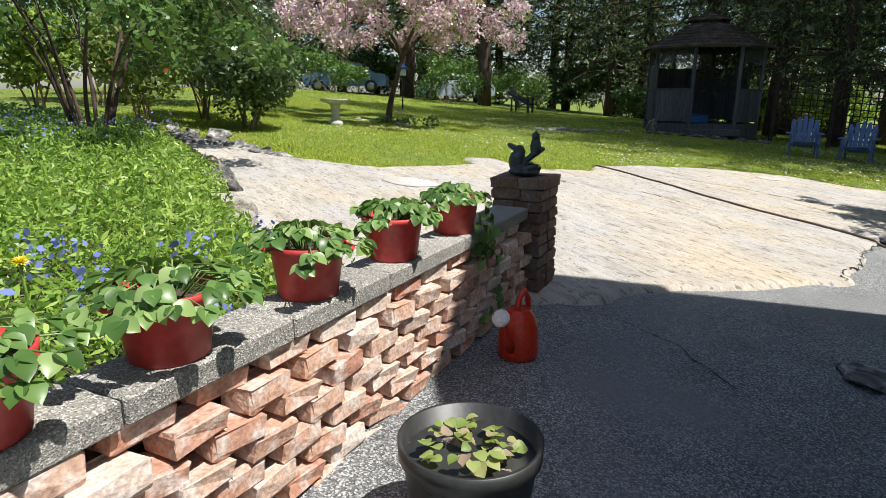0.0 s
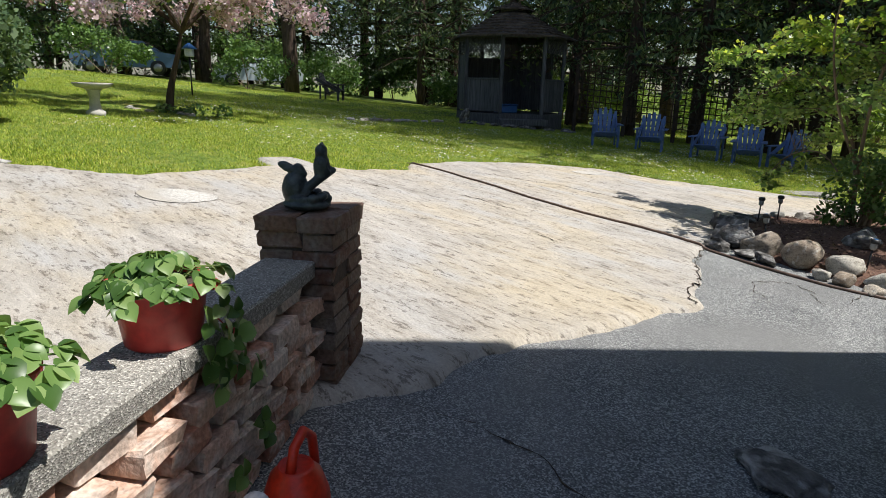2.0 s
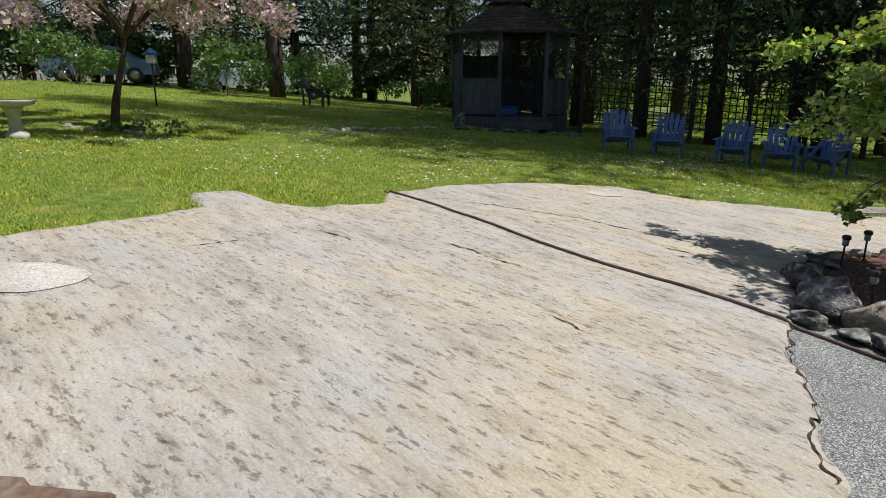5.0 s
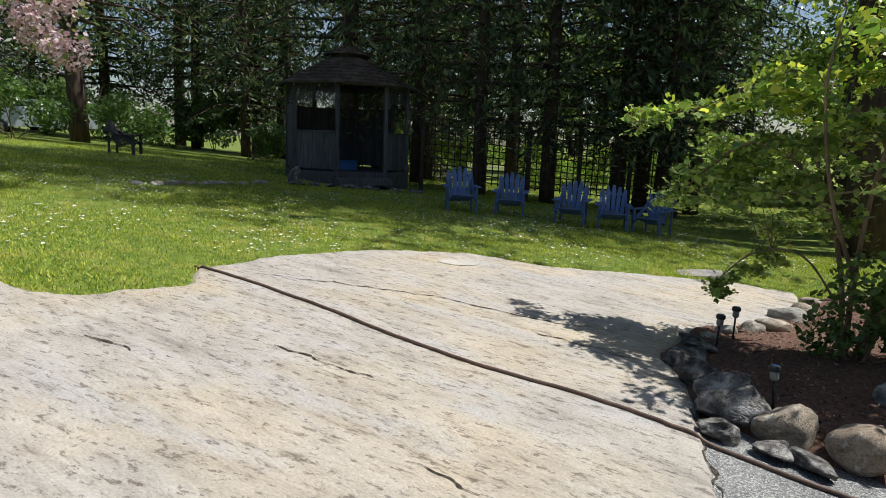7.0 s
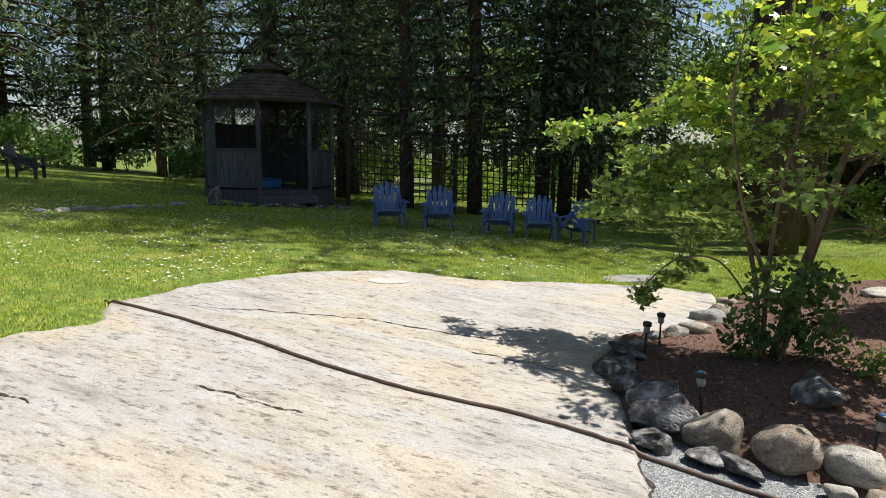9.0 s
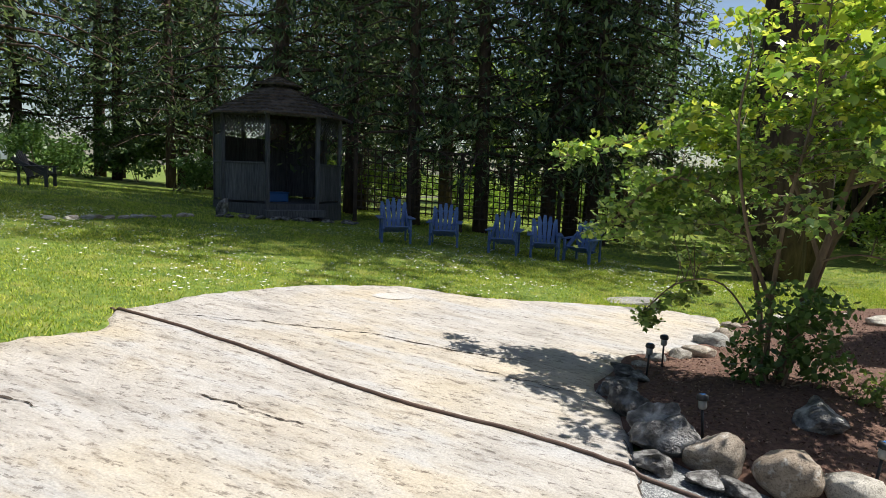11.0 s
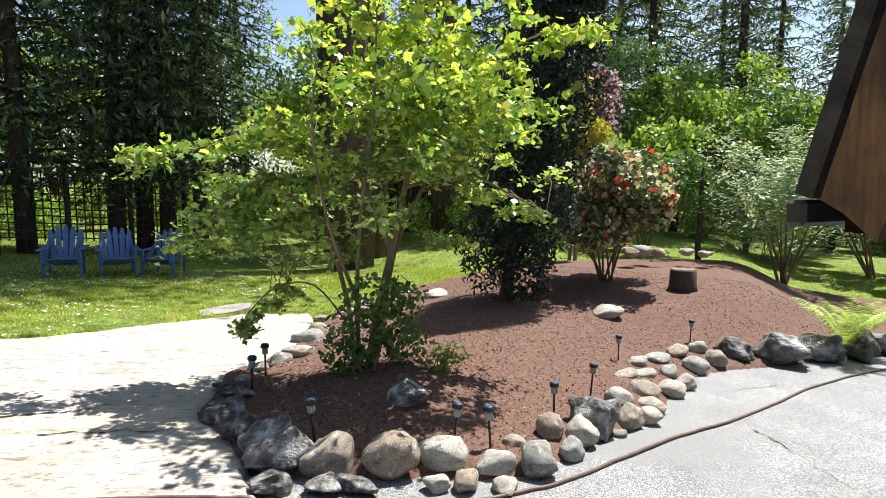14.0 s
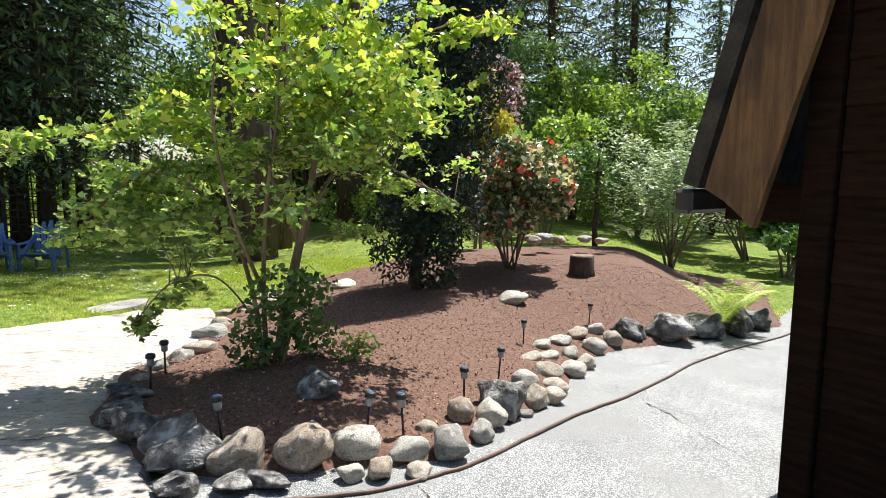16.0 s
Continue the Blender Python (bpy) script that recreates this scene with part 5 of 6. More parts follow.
for cx, cy, rx, ry in ((-0.25, 7.62, 0.32, 0.26), (4.92, 11.40, 0.26, 0.16)):
    bm = bmesh.new()
    vs = []
    for i in range(28):
        a = 2 * math.pi * i / 28
        x, y = cx + rx * math.cos(a) * (1 + 0.06 * math.sin(3 * a)), cy + ry * math.sin(a)
        vs.append(bm.verts.new((x, y, slab_height(x, y) + 0.006)))
    c = bm.verts.new((cx, cy, slab_height(cx, cy) + 0.008))
    for i in range(28):
        bm.faces.new((vs[i], vs[(i + 1) % 28], c))
    tagged(mesh_object("concrete_patch", bm, M["patch"]), "round grey pebbled concrete patch in the bedrock", "concrete patch", "patches in the bedrock")
    seam([(cx + rx * math.cos(a), cy + ry * math.sin(a)) for a in (i * 0.45 for i in range(12))], 0.010)

# ---- bird bath, feeder ----
bx, by = -2.95, 13.4
bath = thing("bird_bath", "pale concrete bird bath on the lawn", "bird bath", m=pose(bx, by, land(bx, by)))
part("pedestal", lathe([(0.15, -0.03), (0.15, 0.05), (0.09, 0.09), (0.075, 0.25), (0.10, 0.38), (0.14, 0.42)], 20), M["bath"], bath)
part("bowl", lathe([(0.12, 0.415), (0.26, 0.45), (0.31, 0.50), (0.30, 0.515), (0.24, 0.475), (0.05, 0.455)], 28), M["bath"], bath)
fx, fy = -2.9, 19.9
feeder = thing("bird_feeder", "small bird feeder with a blue roof on a pole", "bird feeder", m=pose(fx, fy, land(fx, fy)))
part("pole", tube([(0, 0, -0.1), (0, 0, 1.0)], 0.02, 8), M["black"], feeder)
part("body", one_box((-0.10, -0.10, 1.0), (0.10, 0.10, 1.20), bevel=0.01), M["white"], feeder, "pale seed box")
bm = lathe([(0.22, 1.19), (0.03, 1.34)], 4)
part("roof", bm, M["blue"], feeder, "blue pitched roof")


# ---- pots along the wall ----
def strawberry(seed, n, reach, size, parent, top):
    rg = np.random.default_rng(seed)
    bm = bmesh.new()
    st = bmesh.new()
    for i in range(n):
        a = rg.random() * 6.283
        r = reach * (0.15 + 0.95 * rg.random() ** 0.7)
        h = top + 0.005 + 0.050 * (1 - (r / reach) ** 2) + 0.030 * rg.random() - 0.03 * max(0.0, r / reach - 0.8)
        p = Vector((r * math.cos(a), r * math.sin(a), h))
        tube([(0.02 * math.cos(a), 0.02 * math.sin(a), top - 0.03), (p.x * 0.6, p.y * 0.6, h + 0.008), p], [0.003, 0.0025, 0.002], 4, st, False)
        out = Vector((math.cos(a), math.sin(a), -0.25))
        for k in (-1, 0, 1):
            w = Matrix.Rotation(k * 1.15 + rg.normal() * 0.12, 3, "Z") @ out
            up = Vector((rg.normal() * 0.25, rg.normal() * 0.25, 1)) + out * 0.3
            round_leaf(bm, p, w, up, size * (0.8 + 0.4 * rg.random()), 0.95)
    part("leaf_stalk", st, L["strawberry"], parent)
    part("foliage", bm, L["strawberry"], parent, "broad toothed green strawberry leaves")


def pot(seed, y, n, reach, turn):
    m = WALL @ pose(-0.105, y, CAP, 0, 0, turn)
    t = thing("flower_pot", "red plastic pot of strawberry plants on the wall", "plant pot", "red pots along the wall", m)
    part("bowl", lathe([(0.088, 0.0), (0.094, 0.006), (0.112, 0.145), (0.121, 0.148), (0.123, 0.168), (0.116, 0.170), (0.106, 0.150)], 40), M["pot"], t)
    part("soil", lathe([(0.105, 0.145), (0.10, 0.152)], 24), M["soil"], t, "dark potting soil")
    for s in (-1, 1):
        part("handle", tube([(s * 0.118, -0.04, 0.155), (s * 0.142, -0.02, 0.150), (s * 0.142, 0.02, 0.150), (s * 0.118, 0.04, 0.155)], 0.006, 8), M["pot"], t)
    strawberry(seed, int(n * 1.5), reach, 0.045, t, 0.15)
    return t


for i, (y, n, r, a) in enumerate(((-0.22, 26, 0.17, 20), (0.21, 30, 0.19, 75), (0.74, 30, 0.17, 30), (1.26, 30, 0.17, 100), (1.81, 30, 0.15, 10))):
    pot(100 + i, y, n, r, a)


def hanging(name, label, x, y, z, n, size, seed, spread=0.09):
    rg = np.random.default_rng(seed)
    t = thing(name, label, "plant", m=WALL @ pose(x, y, z))
    bm = bmesh.new()
    for i in range(n):
        a = rg.random() * 6.28
        c = Vector((abs(rg.normal()) * spread * 0.6, rg.normal() * spread, rg.normal() * spread * 0.8))
        for k in range(3):
            w = Vector((0.25, math.cos(a + k * 2.1), math.sin(a + k * 2.1)))
            round_leaf(bm, c, w, Vector((1, rg.normal() * 0.3, 0.8 + rg.normal() * 0.3)), size * (0.8 + 0.4 * rg.random()), 0.9)
    part("foliage", bm, L["strawberry"], t)
    if "runner" not in name:
        return t
    st = tube([(-0.09, -0.03, CAP - z + 0.12), (0.02, -0.02, CAP - z + 0.01), (0.02, 0, 0.05), (0.01, 0, 0)], 0.002, 5)
    part("runner", st, M["pot"], t, "thin red runner")
    return t


hanging("strawberry_runner", "green strawberry runner hanging over the wall", 0.02, 1.90, CAP - 0.04, 16, 0.05, 5, 0.06)
hanging("wall_weed", "small dark green weed growing from the wall", 0.03, 1.95, 0.22, 5, 0.042, 6, 0.05)
hanging("wall_weed", "small pale green weed at the foot of the wall", 0.03, 0.0, 0.18, 5, 0.05, 8, 0.06)


# ---- tubs and watering can on the drive ----
def tub(x, y, r, h, leaves, seed):
    z = drive_height(x, y)
    t = thing("plant_tub", "black plastic tub of young begonias on the driveway", "plant tub", "black tubs by the wall", pose(x, y, z))
    part("body", lathe([(r * 0.74, 0), (r * 0.76, 0.01), (r * 0.97, h - 0.05), (r * 1.03, h - 0.045), (r * 1.04, h), (r * 0.98, h), (r * 0.95, h - 0.05)], 48), M["tub"], t)
    bm = bmesh.new()
    rg = np.random.default_rng(seed)
    c = bm.verts.new((0, 0, h - 0.055))
    rings = []
    for k in (0.33, 0.66, 0.96):
        rings.append([bm.verts.new((r * k * math.cos(a), r * k * math.sin(a), h - 0.06 + 0.008 * rg.normal())) for a in (2 * math.pi * i / 24 for i in range(24))])
    for i in range(24):
        bm.faces.new((c, rings[0][i], rings[0][(i + 1) % 24]))
        for a, b in zip(rings, rings[1:]):
            bm.faces.new((a[i], b[i], b[(i + 1) % 24], a[(i + 1) % 24]))
    part("soil", bm, M["tubsoil"], t, "dark speckled potting soil")
    cc = np.stack([rg.random(700) * 2 - 1, rg.random(700) * 2 - 1, np.zeros(700)], axis=1)
    cc = cc[np.hypot(cc[:, 0], cc[:, 1]) < 0.9] * r
    cc[:, 2] = h - 0.052
    leaf_part("straw_mulch", leaf_mesh("straw_mulch", cc, 0.018, rg, 2.0, 0, 0.9), L["blossom"], t, "pale chips on the soil")
    bm = bmesh.new()
    for i in range(leaves):
        a, q = rg.random() * 6.28, r * 0.70 * rg.random() ** 0.5
        p = Vector((q * math.cos(a), q * math.sin(a), h - 0.03 + 0.03 * rg.random()))
        w = Vector((math.cos(a * 2.3), math.sin(a * 2.3), 0.1))
        round_leaf(bm, p, w, (rg.normal() * 0.3, rg.normal() * 0.3, 1), 0.036 * (0.7 + 0.5 * rg.random()), 1.1)
    part("foliage", bm, L["begonia"], t, "small pale-edged round leaves")
    return t


tub(0.925, 2.44, 0.185, 0.34, 60, 3)
tub(0.70, 2.02, 0.15, 0.30, 14, 4)

wx, wy = 1.03, 3.70
can = thing("watering_can", "bright red plastic watering can with a white rose", "watering can", m=pose(wx, wy, drive_height(wx, wy), 0, 0, -112))
part("body", lathe([(0.085, 0), (0.092, 0.008), (0.096, 0.05), (0.088, 0.15), (0.07, 0.205), (0.05, 0.225), (0.046, 0.235), (0.04, 0.228)], 32), M["can"], can)
part("handle", tube([(-0.075, 0, 0.10), (-0.115, 0, 0.17), (-0.10, 0, 0.26), (-0.05, 0, 0.305), (0.005, 0, 0.285), (0.035, 0, 0.215)], 0.014, 10), M["can"], can)
part("spout", tube([(0.08, 0, 0.06), (0.13, 0, 0.12), (0.165, 0, 0.19), (0.185, 0, 0.235)], [0.026, 0.02, 0.016, 0.018], 12), M["can"], can)
bm = lathe([(0.016, 0), (0.040, 0.022), (0.041, 0.030), (0.030, 0.037), (0.012, 0.040)], 24)
rose = part("rose", bm, M["white"], can, "white sprinkler rose")
rose.matrix_basis = pose(0.185, 0, 0.232, 0, 52, 0)


# ---- figurine on the pier ----
def figurine():
    bm = bmesh.new()

    def ball(c, s, m=None):
        r = bmesh.ops.create_icosphere(bm, subdivisions=3, radius=1)
        bmesh.ops.transform(bm, matrix=Matrix.Translation(c) @ (m or Matrix()) @ Matrix.Diagonal((*s, 1)), verts=r["verts"])

    ball((0, 0, 0.018), (0.085, 0.060, 0.020))
    ball((-0.038, 0, 0.065), (0.046, 0.040, 0.058))
    ball((-0.028, 0, 0.118), (0.027, 0.021, 0.026))
    ball((-0.008, 0, 0.112), (0.014, 0.013, 0.012))
    for s in (-1, 1):
        ball((-0.062, 0.012 * s, 0.132), (0.036, 0.008, 0.013), Matrix.Rotation(radians(25), 4, "Y"))
        ball((0.0, 0.022 * s, 0.055), (0.022, 0.010, 0.012))
        ball((-0.03, 0.03 * s, 0.035), (0.03, 0.016, 0.018))
    ball((0.055, 0, 0.135), (0.029, 0.026, 0.045))
    ball((0.054, 0, 0.182), (0.022, 0.021, 0.023))
    for s in (-1, 1):
        ball((0.056, 0.010 * s, 0.203), (0.006, 0.004, 0.010))
        ball((0.062, 0.024 * s, 0.138), (0.018, 0.007, 0.028))
    ball((0.086, 0, 0.125), (0.02, 0.01, 0.012))
    tube([(-0.010, -0.012, 0.055), (0.04, -0.010, 0.095), (0.085, -0.008, 0.125)], 0.016, 12, bm)
    for i in range(9):
        a = i * 0.7
        ball((0.05 * math.cos(a) + 0.02, 0.045 * math.sin(a), 0.035 + 0.006 * (i % 3)), (0.020, 0.016, 0.014))
    for v in bm.verts:
        v.co = Vector((v.co.x * 1.12, v.co.y * 1.2, v.co.z * 1.25))
        v.co += Vector((1, 1, 1)) * 0.003 * noise.noise(v.co * 70)
    for f in bm.faces:
        f.smooth = True
    return bm


fig = mesh_object("figurine", figurine(), M["statue"])
re = fig.modifiers.new("merge", "REMESH")
re.mode, re.voxel_size, re.use_smooth_shade = "VOXEL", 0.0045, True
sm = fig.modifiers.new("soften", "SMOOTH")
sm.factor, sm.iterations = 0.5, 3
fig.matrix_basis = WALL @ pose(-0.085, 2.74, 0.766, 0, 0, 12)
tagged(fig, "small dark bronze figurine on the brick pier", "figurine")

# ---- garden trees and shrubs ----
def crown_tree(name, label, x, y, limbs, blobs, per, size, leaf, seed, r0=0.06, wood="bark", extra=None, flat=0.45, droop=0.4, shell=0.2, aspect=1.6, twigs=True):
    """limbs: lists of points from the foot outwards; blobs: clumps of leaves."""
    rg = np.random.default_rng(seed)
    t = thing(name, label, "tree", m=pose(x, y, top_of(x, y) - 0.02))
    bm = bmesh.new()
    for pts in limbs:
        sp = [tuple(p) for p in spline(pts, 4)]
        n = len(sp)
        k = 1.0 if pts[0][2] < 0.1 else 0.5
        tube(sp, [r0 * k * (1 - 0.85 * i / (n - 1)) + 0.004 for i in range(n)], 8, bm, False)
    part("trunk", bm, M[wood], t)
    if twigs:
        tw = bmesh.new()
        for b in blobs:
            near = min((p for pts in limbs for p in pts[1:]), key=lambda p: (Vector(p) - Vector(b[:3])).length)
            for _ in range(3):
                e = Vector(b[:3]) + Vector(rg.normal(size=3)) * b[3] * 0.5
                mid = Vector(near).lerp(e, 0.5) + Vector(rg.normal(size=3)) * 0.06
                tube([near, mid, e], [0.006, 0.0045, 0.002], 4, tw, False)
        part("twig", tw, M[wood], t)
    c = clumps(rg, blobs, per, shell)
    leaf_part("crown", leaf_mesh("crown", c, size, rg, aspect, droop, flat), leaf, t)
    if extra:
        for nm, count, sz, lf, lb in extra:
            cc = clumps(rg, blobs, max(1, count // len(blobs)), 0.8)
            leaf_part(nm, leaf_mesh(nm, cc, sz, rg, 1.2, 0.3, 0.4), lf, t, lb)
    return t


def uv(u, w, z):
    """Across the bed, along it, and up."""
    return (0.47 * u + 0.88 * w, -0.88 * u + 0.47 * w, z)


def uvb(u, w, z, r, s=0.8):
    return (*uv(u, w, z), r, r, r * s)


MX, MY = 6.42, 7.74
mrg = np.random.default_rng(77)
limbs = [[uv(0.02, 0, -0.05), uv(0.10, 0.03, 0.45), uv(0.22, 0, 0.96), uv(0.34, 0.05, 1.5), uv(0.46, 0.1, 2.0), uv(0.62, 0.1, 2.7), uv(0.75, 0.1, 3.2)],
         [uv(0.06, 0.05, -0.05), uv(0.16, 0.1, 0.5), uv(0.30, 0.2, 1.1), uv(0.62, 0.3, 1.7), uv(0.95, 0.3, 2.3), uv(1.25, 0.2, 2.75)],
         [uv(-0.05, 0, -0.05), uv(-0.06, -0.1, 0.6), uv(-0.02, -0.2, 1.3), uv(0.08, -0.15, 2.0), uv(0.12, 0, 2.9)],
         [uv(-0.08, 0.1, -0.05), uv(-0.16, 0.1, 0.6), uv(-0.36, 0.05, 1.2), uv(-0.75, 0, 1.52), uv(-1.02, 0, 1.46), uv(-1.42, 0, 1.06)],
         [uv(0.22, 0, 0.96), uv(-0.1, 0.05, 1.7), uv(-0.6, 0, 1.90), uv(-0.95, -0.05, 1.87), uv(-1.3, -0.05, 1.80), uv(-1.85, 0, 1.68)],
         [uv(0.34, 0.05, 1.5), uv(0.8, -0.1, 1.62), uv(1.2, -0.1, 1.45), uv(1.56, -0.05, 1.28)],
         [uv(-0.1, 0.0, 0.3), uv(-0.4, -0.1, 0.72), uv(-0.75, -0.1, 0.68), uv(-1.05, 0, 0.34)],
         [uv(-0.06, -0.1, 0.6), uv(-0.25, -0.35, 1.2), uv(-0.35, -0.5, 1.9), uv(-0.3, -0.5, 2.4)],
         [uv(0.10, 0.03, 0.45), uv(0.3, 0.5, 1.1), uv(0.4, 0.75, 2.0), uv(0.5, 0.7, 2.7)],
         [uv(0.46, 0.1, 2.0), uv(1.0, 0.1, 2.5), uv(1.5, 0.1, 2.78), uv(2.05, 0.1, 2.85)],
         [uv(0.22, 0, 0.96), uv(0.45, -0.2, 1.05), uv(0.75, -0.2, 1.0)]]
sprays = []
for _ in range(128):
    u, w, z = mrg.normal() * 0.46 + 0.36, mrg.normal() * 0.42, 2.05 + mrg.normal() * 0.55
    if z < 1.25 or (z < 1.6 and u > 0.7):
        z += 0.75
    sprays.append((u + 0.12 * (z - 2), w, z, 0.17 + 0.10 * mrg.random()))
for a, b, n, s in (((-0.4, 1.96), (-1.88, 1.70), 20, 0.11), ((-0.35, 1.5), (-1.15, 1.55), 18, 0.15), ((-0.9, 1.46), (-1.46, 1.05), 14, 0.13), ((-0.35, 1.25), (-1.1, 1.15), 16, 0.16), ((-0.1, 1.0), (-0.8, 0.85), 9, 0.14),
                   ((0.75, 1.55), (1.56, 1.28), 9, 0.11), ((-0.6, 0.72), (-1.08, 0.32), 8, 0.11), ((1.1, 2.55), (2.05, 2.85), 9, 0.10), ((-0.5, 1.8), (0.9, 1.65), 12, 0.17), ((-0.2, 2.9), (1.1, 3.2), 12, 0.16), ((0.45, 1.1), (0.8, 1.0), 4, 0.12)):
    for i in range(n):
        k = (i + 0.5) / n
        sprays.append((a[0] + (b[0] - a[0]) * k + mrg.normal() * 0.05, mrg.normal() * 0.16, a[1] + (b[1] - a[1]) * k + mrg.normal() * 0.05, s * (0.8 + 0.5 * mrg.random())))


def maple(x, y):
    """Thin leaning stems, twigs out to flat sprays, lobed leaves in layers with gaps between."""
    t = thing("vine_maple", "young leafy green maple in the mulch bed", "tree", m=pose(x, y, top_of(x, y) - 0.02))
    nodes = []
    for i, pts in enumerate(limbs):
        sp = [tuple(p) for p in spline(pts, 5)]
        n = len(sp)
        r0 = (0.036, 0.024, 0.02, 0.02, 0.015, 0.012, 0.006, 0.014, 0.016, 0.012, 0.006)[i]
        part("trunk" if i == 0 else "limb", tube(sp, [r0 * (1 - 0.85 * j / (n - 1)) + 0.003 for j in range(n)], 8, None, False), M["lbark"], t)
        nodes += [Vector(p) for p in sp[n // 4:]]
    tw = bmesh.new()
    old, young = [], []
    for u, w, z, r in sprays:
        c = Vector(uv(u, w, z))
        near = min(nodes, key=lambda p: (p - c).length + (0.3 if p.z > c.z else 0))
        mid = near.lerp(c, 0.55) + Vector((0, 0, 0.06)) + Vector(mrg.normal(size=3)) * 0.03
        tube([near, mid, c], [0.005, 0.0035, 0.002], 4, tw, False)
        out = (c - near)
        out.z = 0
        out = out.normalized() if out.length > 0.02 else Vector((1, 0, 0))
        for f in range(4):
            a = (f - 1.5) * 0.6 + mrg.normal() * 0.2
            d = Matrix.Rotation(a, 3, "Z") @ out
            tip = c + d * r * 1.5 + Vector((0, 0, mrg.normal() * r * 0.5 - 0.02))
            tube([c, c.lerp(tip, 0.5) + Vector((0, 0, 0.02)), tip], [0.002, 0.0015, 0.001], 3, tw, False)
            side = Vector((-d.y, d.x, 0))
            m = int(7 + 42 * r)
            for j in range(m):
                k = (j + 0.5) / m
                p = c.lerp(tip, k * 1.1 - 0.2) + side * (mrg.normal() * 0.035 + (0.03 if j % 2 else -0.03)) + Vector((0, 0, mrg.normal() * 0.025))
                (young if p.z + mrg.normal() * 0.25 > 1.95 else old).append(tuple(p))
    tagged(part("twig", tw, M["lbark"], t), kind="stuff")
    leaf_part("crown", leaf_mesh("crown", old, 0.056, mrg, 1.15, 0.5, 0.62, shape="lobed"), L["maple"], t, "mid-green lobed leaves")
    leaf_part("young_crown", leaf_mesh("young_crown", young, 0.064, mrg, 1.1, 0.5, 0.5, shape="lobed"), L["maple_new"], t, "yellow-green young leaves")
    return t


maple(MX, MY)
bush("rose_bush", "low dark green bush at the maple's foot", "shrub", 6.3, 7.62, [uvb(-0.1, 0, 0.3, 0.28), uvb(0.12, 0, 0.4, 0.26), uvb(0.0, -0.1, 0.62, 0.24), uvb(0.24, -0.1, 0.6, 0.22), uvb(-0.2, 0, 0.12, 0.2), uvb(0.25, 0, 0.22, 0.22)], 230, 0.055, L["rose"], 33, 6, 0.012)
bush("perennial", "small pale green plant on the mulch", "plant", 6.55, 7.15, [uvb(0, 0, 0.12, 0.16), uvb(0.15, 0, 0.1, 0.14)], 90, 0.05, L["bush"], 34, 3, 0.005)

# cypress
CX, CY = 10.6, 7.75
blobs = []
for i in range(46):
    z = 0.45 + 6.0 * (i / 45)
    k = min(1, 0.55 + z * 0.5) * (1 - max(0, z - 3.2) / 5.0)
    a = i * 2.4
    blobs.append((*uv(0.21 * z - 0.1 + 0.40 * k * math.cos(a), 0.40 * k * math.sin(a), z), 0.52 * k, 0.52 * k, 0.5))
crown_tree("cypress", "dense dark columnar cypress in the mulch bed", CX, CY, [[uv(0, 0, -0.05), uv(0.05, 0, 0.5), uv(0.5, 0, 3), uv(1.1, 0, 6)]], blobs, 620, 0.09, L["cypress"], 35, 0.12, flat=0.05, droop=-0.8, shell=0.6, aspect=3.0, twigs=False)

bush("camellia_bush", "camellia bush with red flowers and pale new leaves", "shrub", 12.5, 6.55,
     blob_cloud(51, 46, 0, 0, 1.38, 1.15, 1.15, 0.88, 0.22, 0.36), 190, 0.085, L["holly"], 36, 10, 0.022, 0.3,
     extra=[("flower", 420, 0.13, L["red"], "red flowers"), ("new_leaf", 3400, 0.08, L["camellia_new"], "pale new leaves")])
bush("golden_conifer", "rounded golden-green conifer beyond the bed", "shrub", 17.2, 8.0, blob_cloud(52, 26, 0, 0, 3.3, 0.7, 0.7, 1.25, 0.3, 0.45), 420, 0.10, L["gold"], 37, 3, 0.05, 0.6, flat=0.0)
bush("feathery_shrub", "large pale feathery green shrub", "shrub", 18.4, 3.2, blob_cloud(53, 40, 0, 0, 2.3, 2.0, 2.0, 1.5, 0.4, 0.75), 260, 0.12, L["grey"], 38, 9, 0.035, 0.3, flat=0.8, aspect=2.6)
bush("plum_tree", "purple-leaved plum tree with pink blossom", "tree", 24.0, 9.2, blob_cloud(54, 22, 0, 0, 4.6, 1.8, 1.8, 1.6, 0.5, 0.8), 260, 0.13, L["plum"], 39, 5, 0.08, 0.3, extra=[("flower", 1500, 0.12, L["blossom"], "pale pink blossom")])
for i, (x, y, h, r) in enumerate(((21, 6.6, 2.4, 1.6), (22.5, 0.5, 2.6, 1.8), (26, 3.5, 4.2, 2.4), (19.5, 0.2, 1.2, 1.0), (24.5, 12.5, 4.5, 2.4), (28, 9, 5.5, 2.6), (20.5, 17.5, 4.0, 2.2))):
    bush("leafy_shrub", "broad leafy green shrub before the wood", "shrub", x, y, blob_cloud(70 + i, 20, 0, 0, h, r, r, h * 0.55, r * 0.25, r * 0.45), 260, 0.14, L["rose"] if i % 2 else L["under"], 80 + i, 6, 0.04, 0.3, group="shrubs before the wood")
t3 = thing("small_tree", "slim dark tree trunk beside the lawn path", "tree", m=pose(17.6, 5.1, land(17.6, 5.1)))
part("trunk", tube([(0, 0, -0.1), (0.02, 0.03, 0.6), (0, 0, 1.3), (0.1, 0, 2.4)], [0.08, 0.07, 0.06, 0.04], 10), M["bark"], t3)
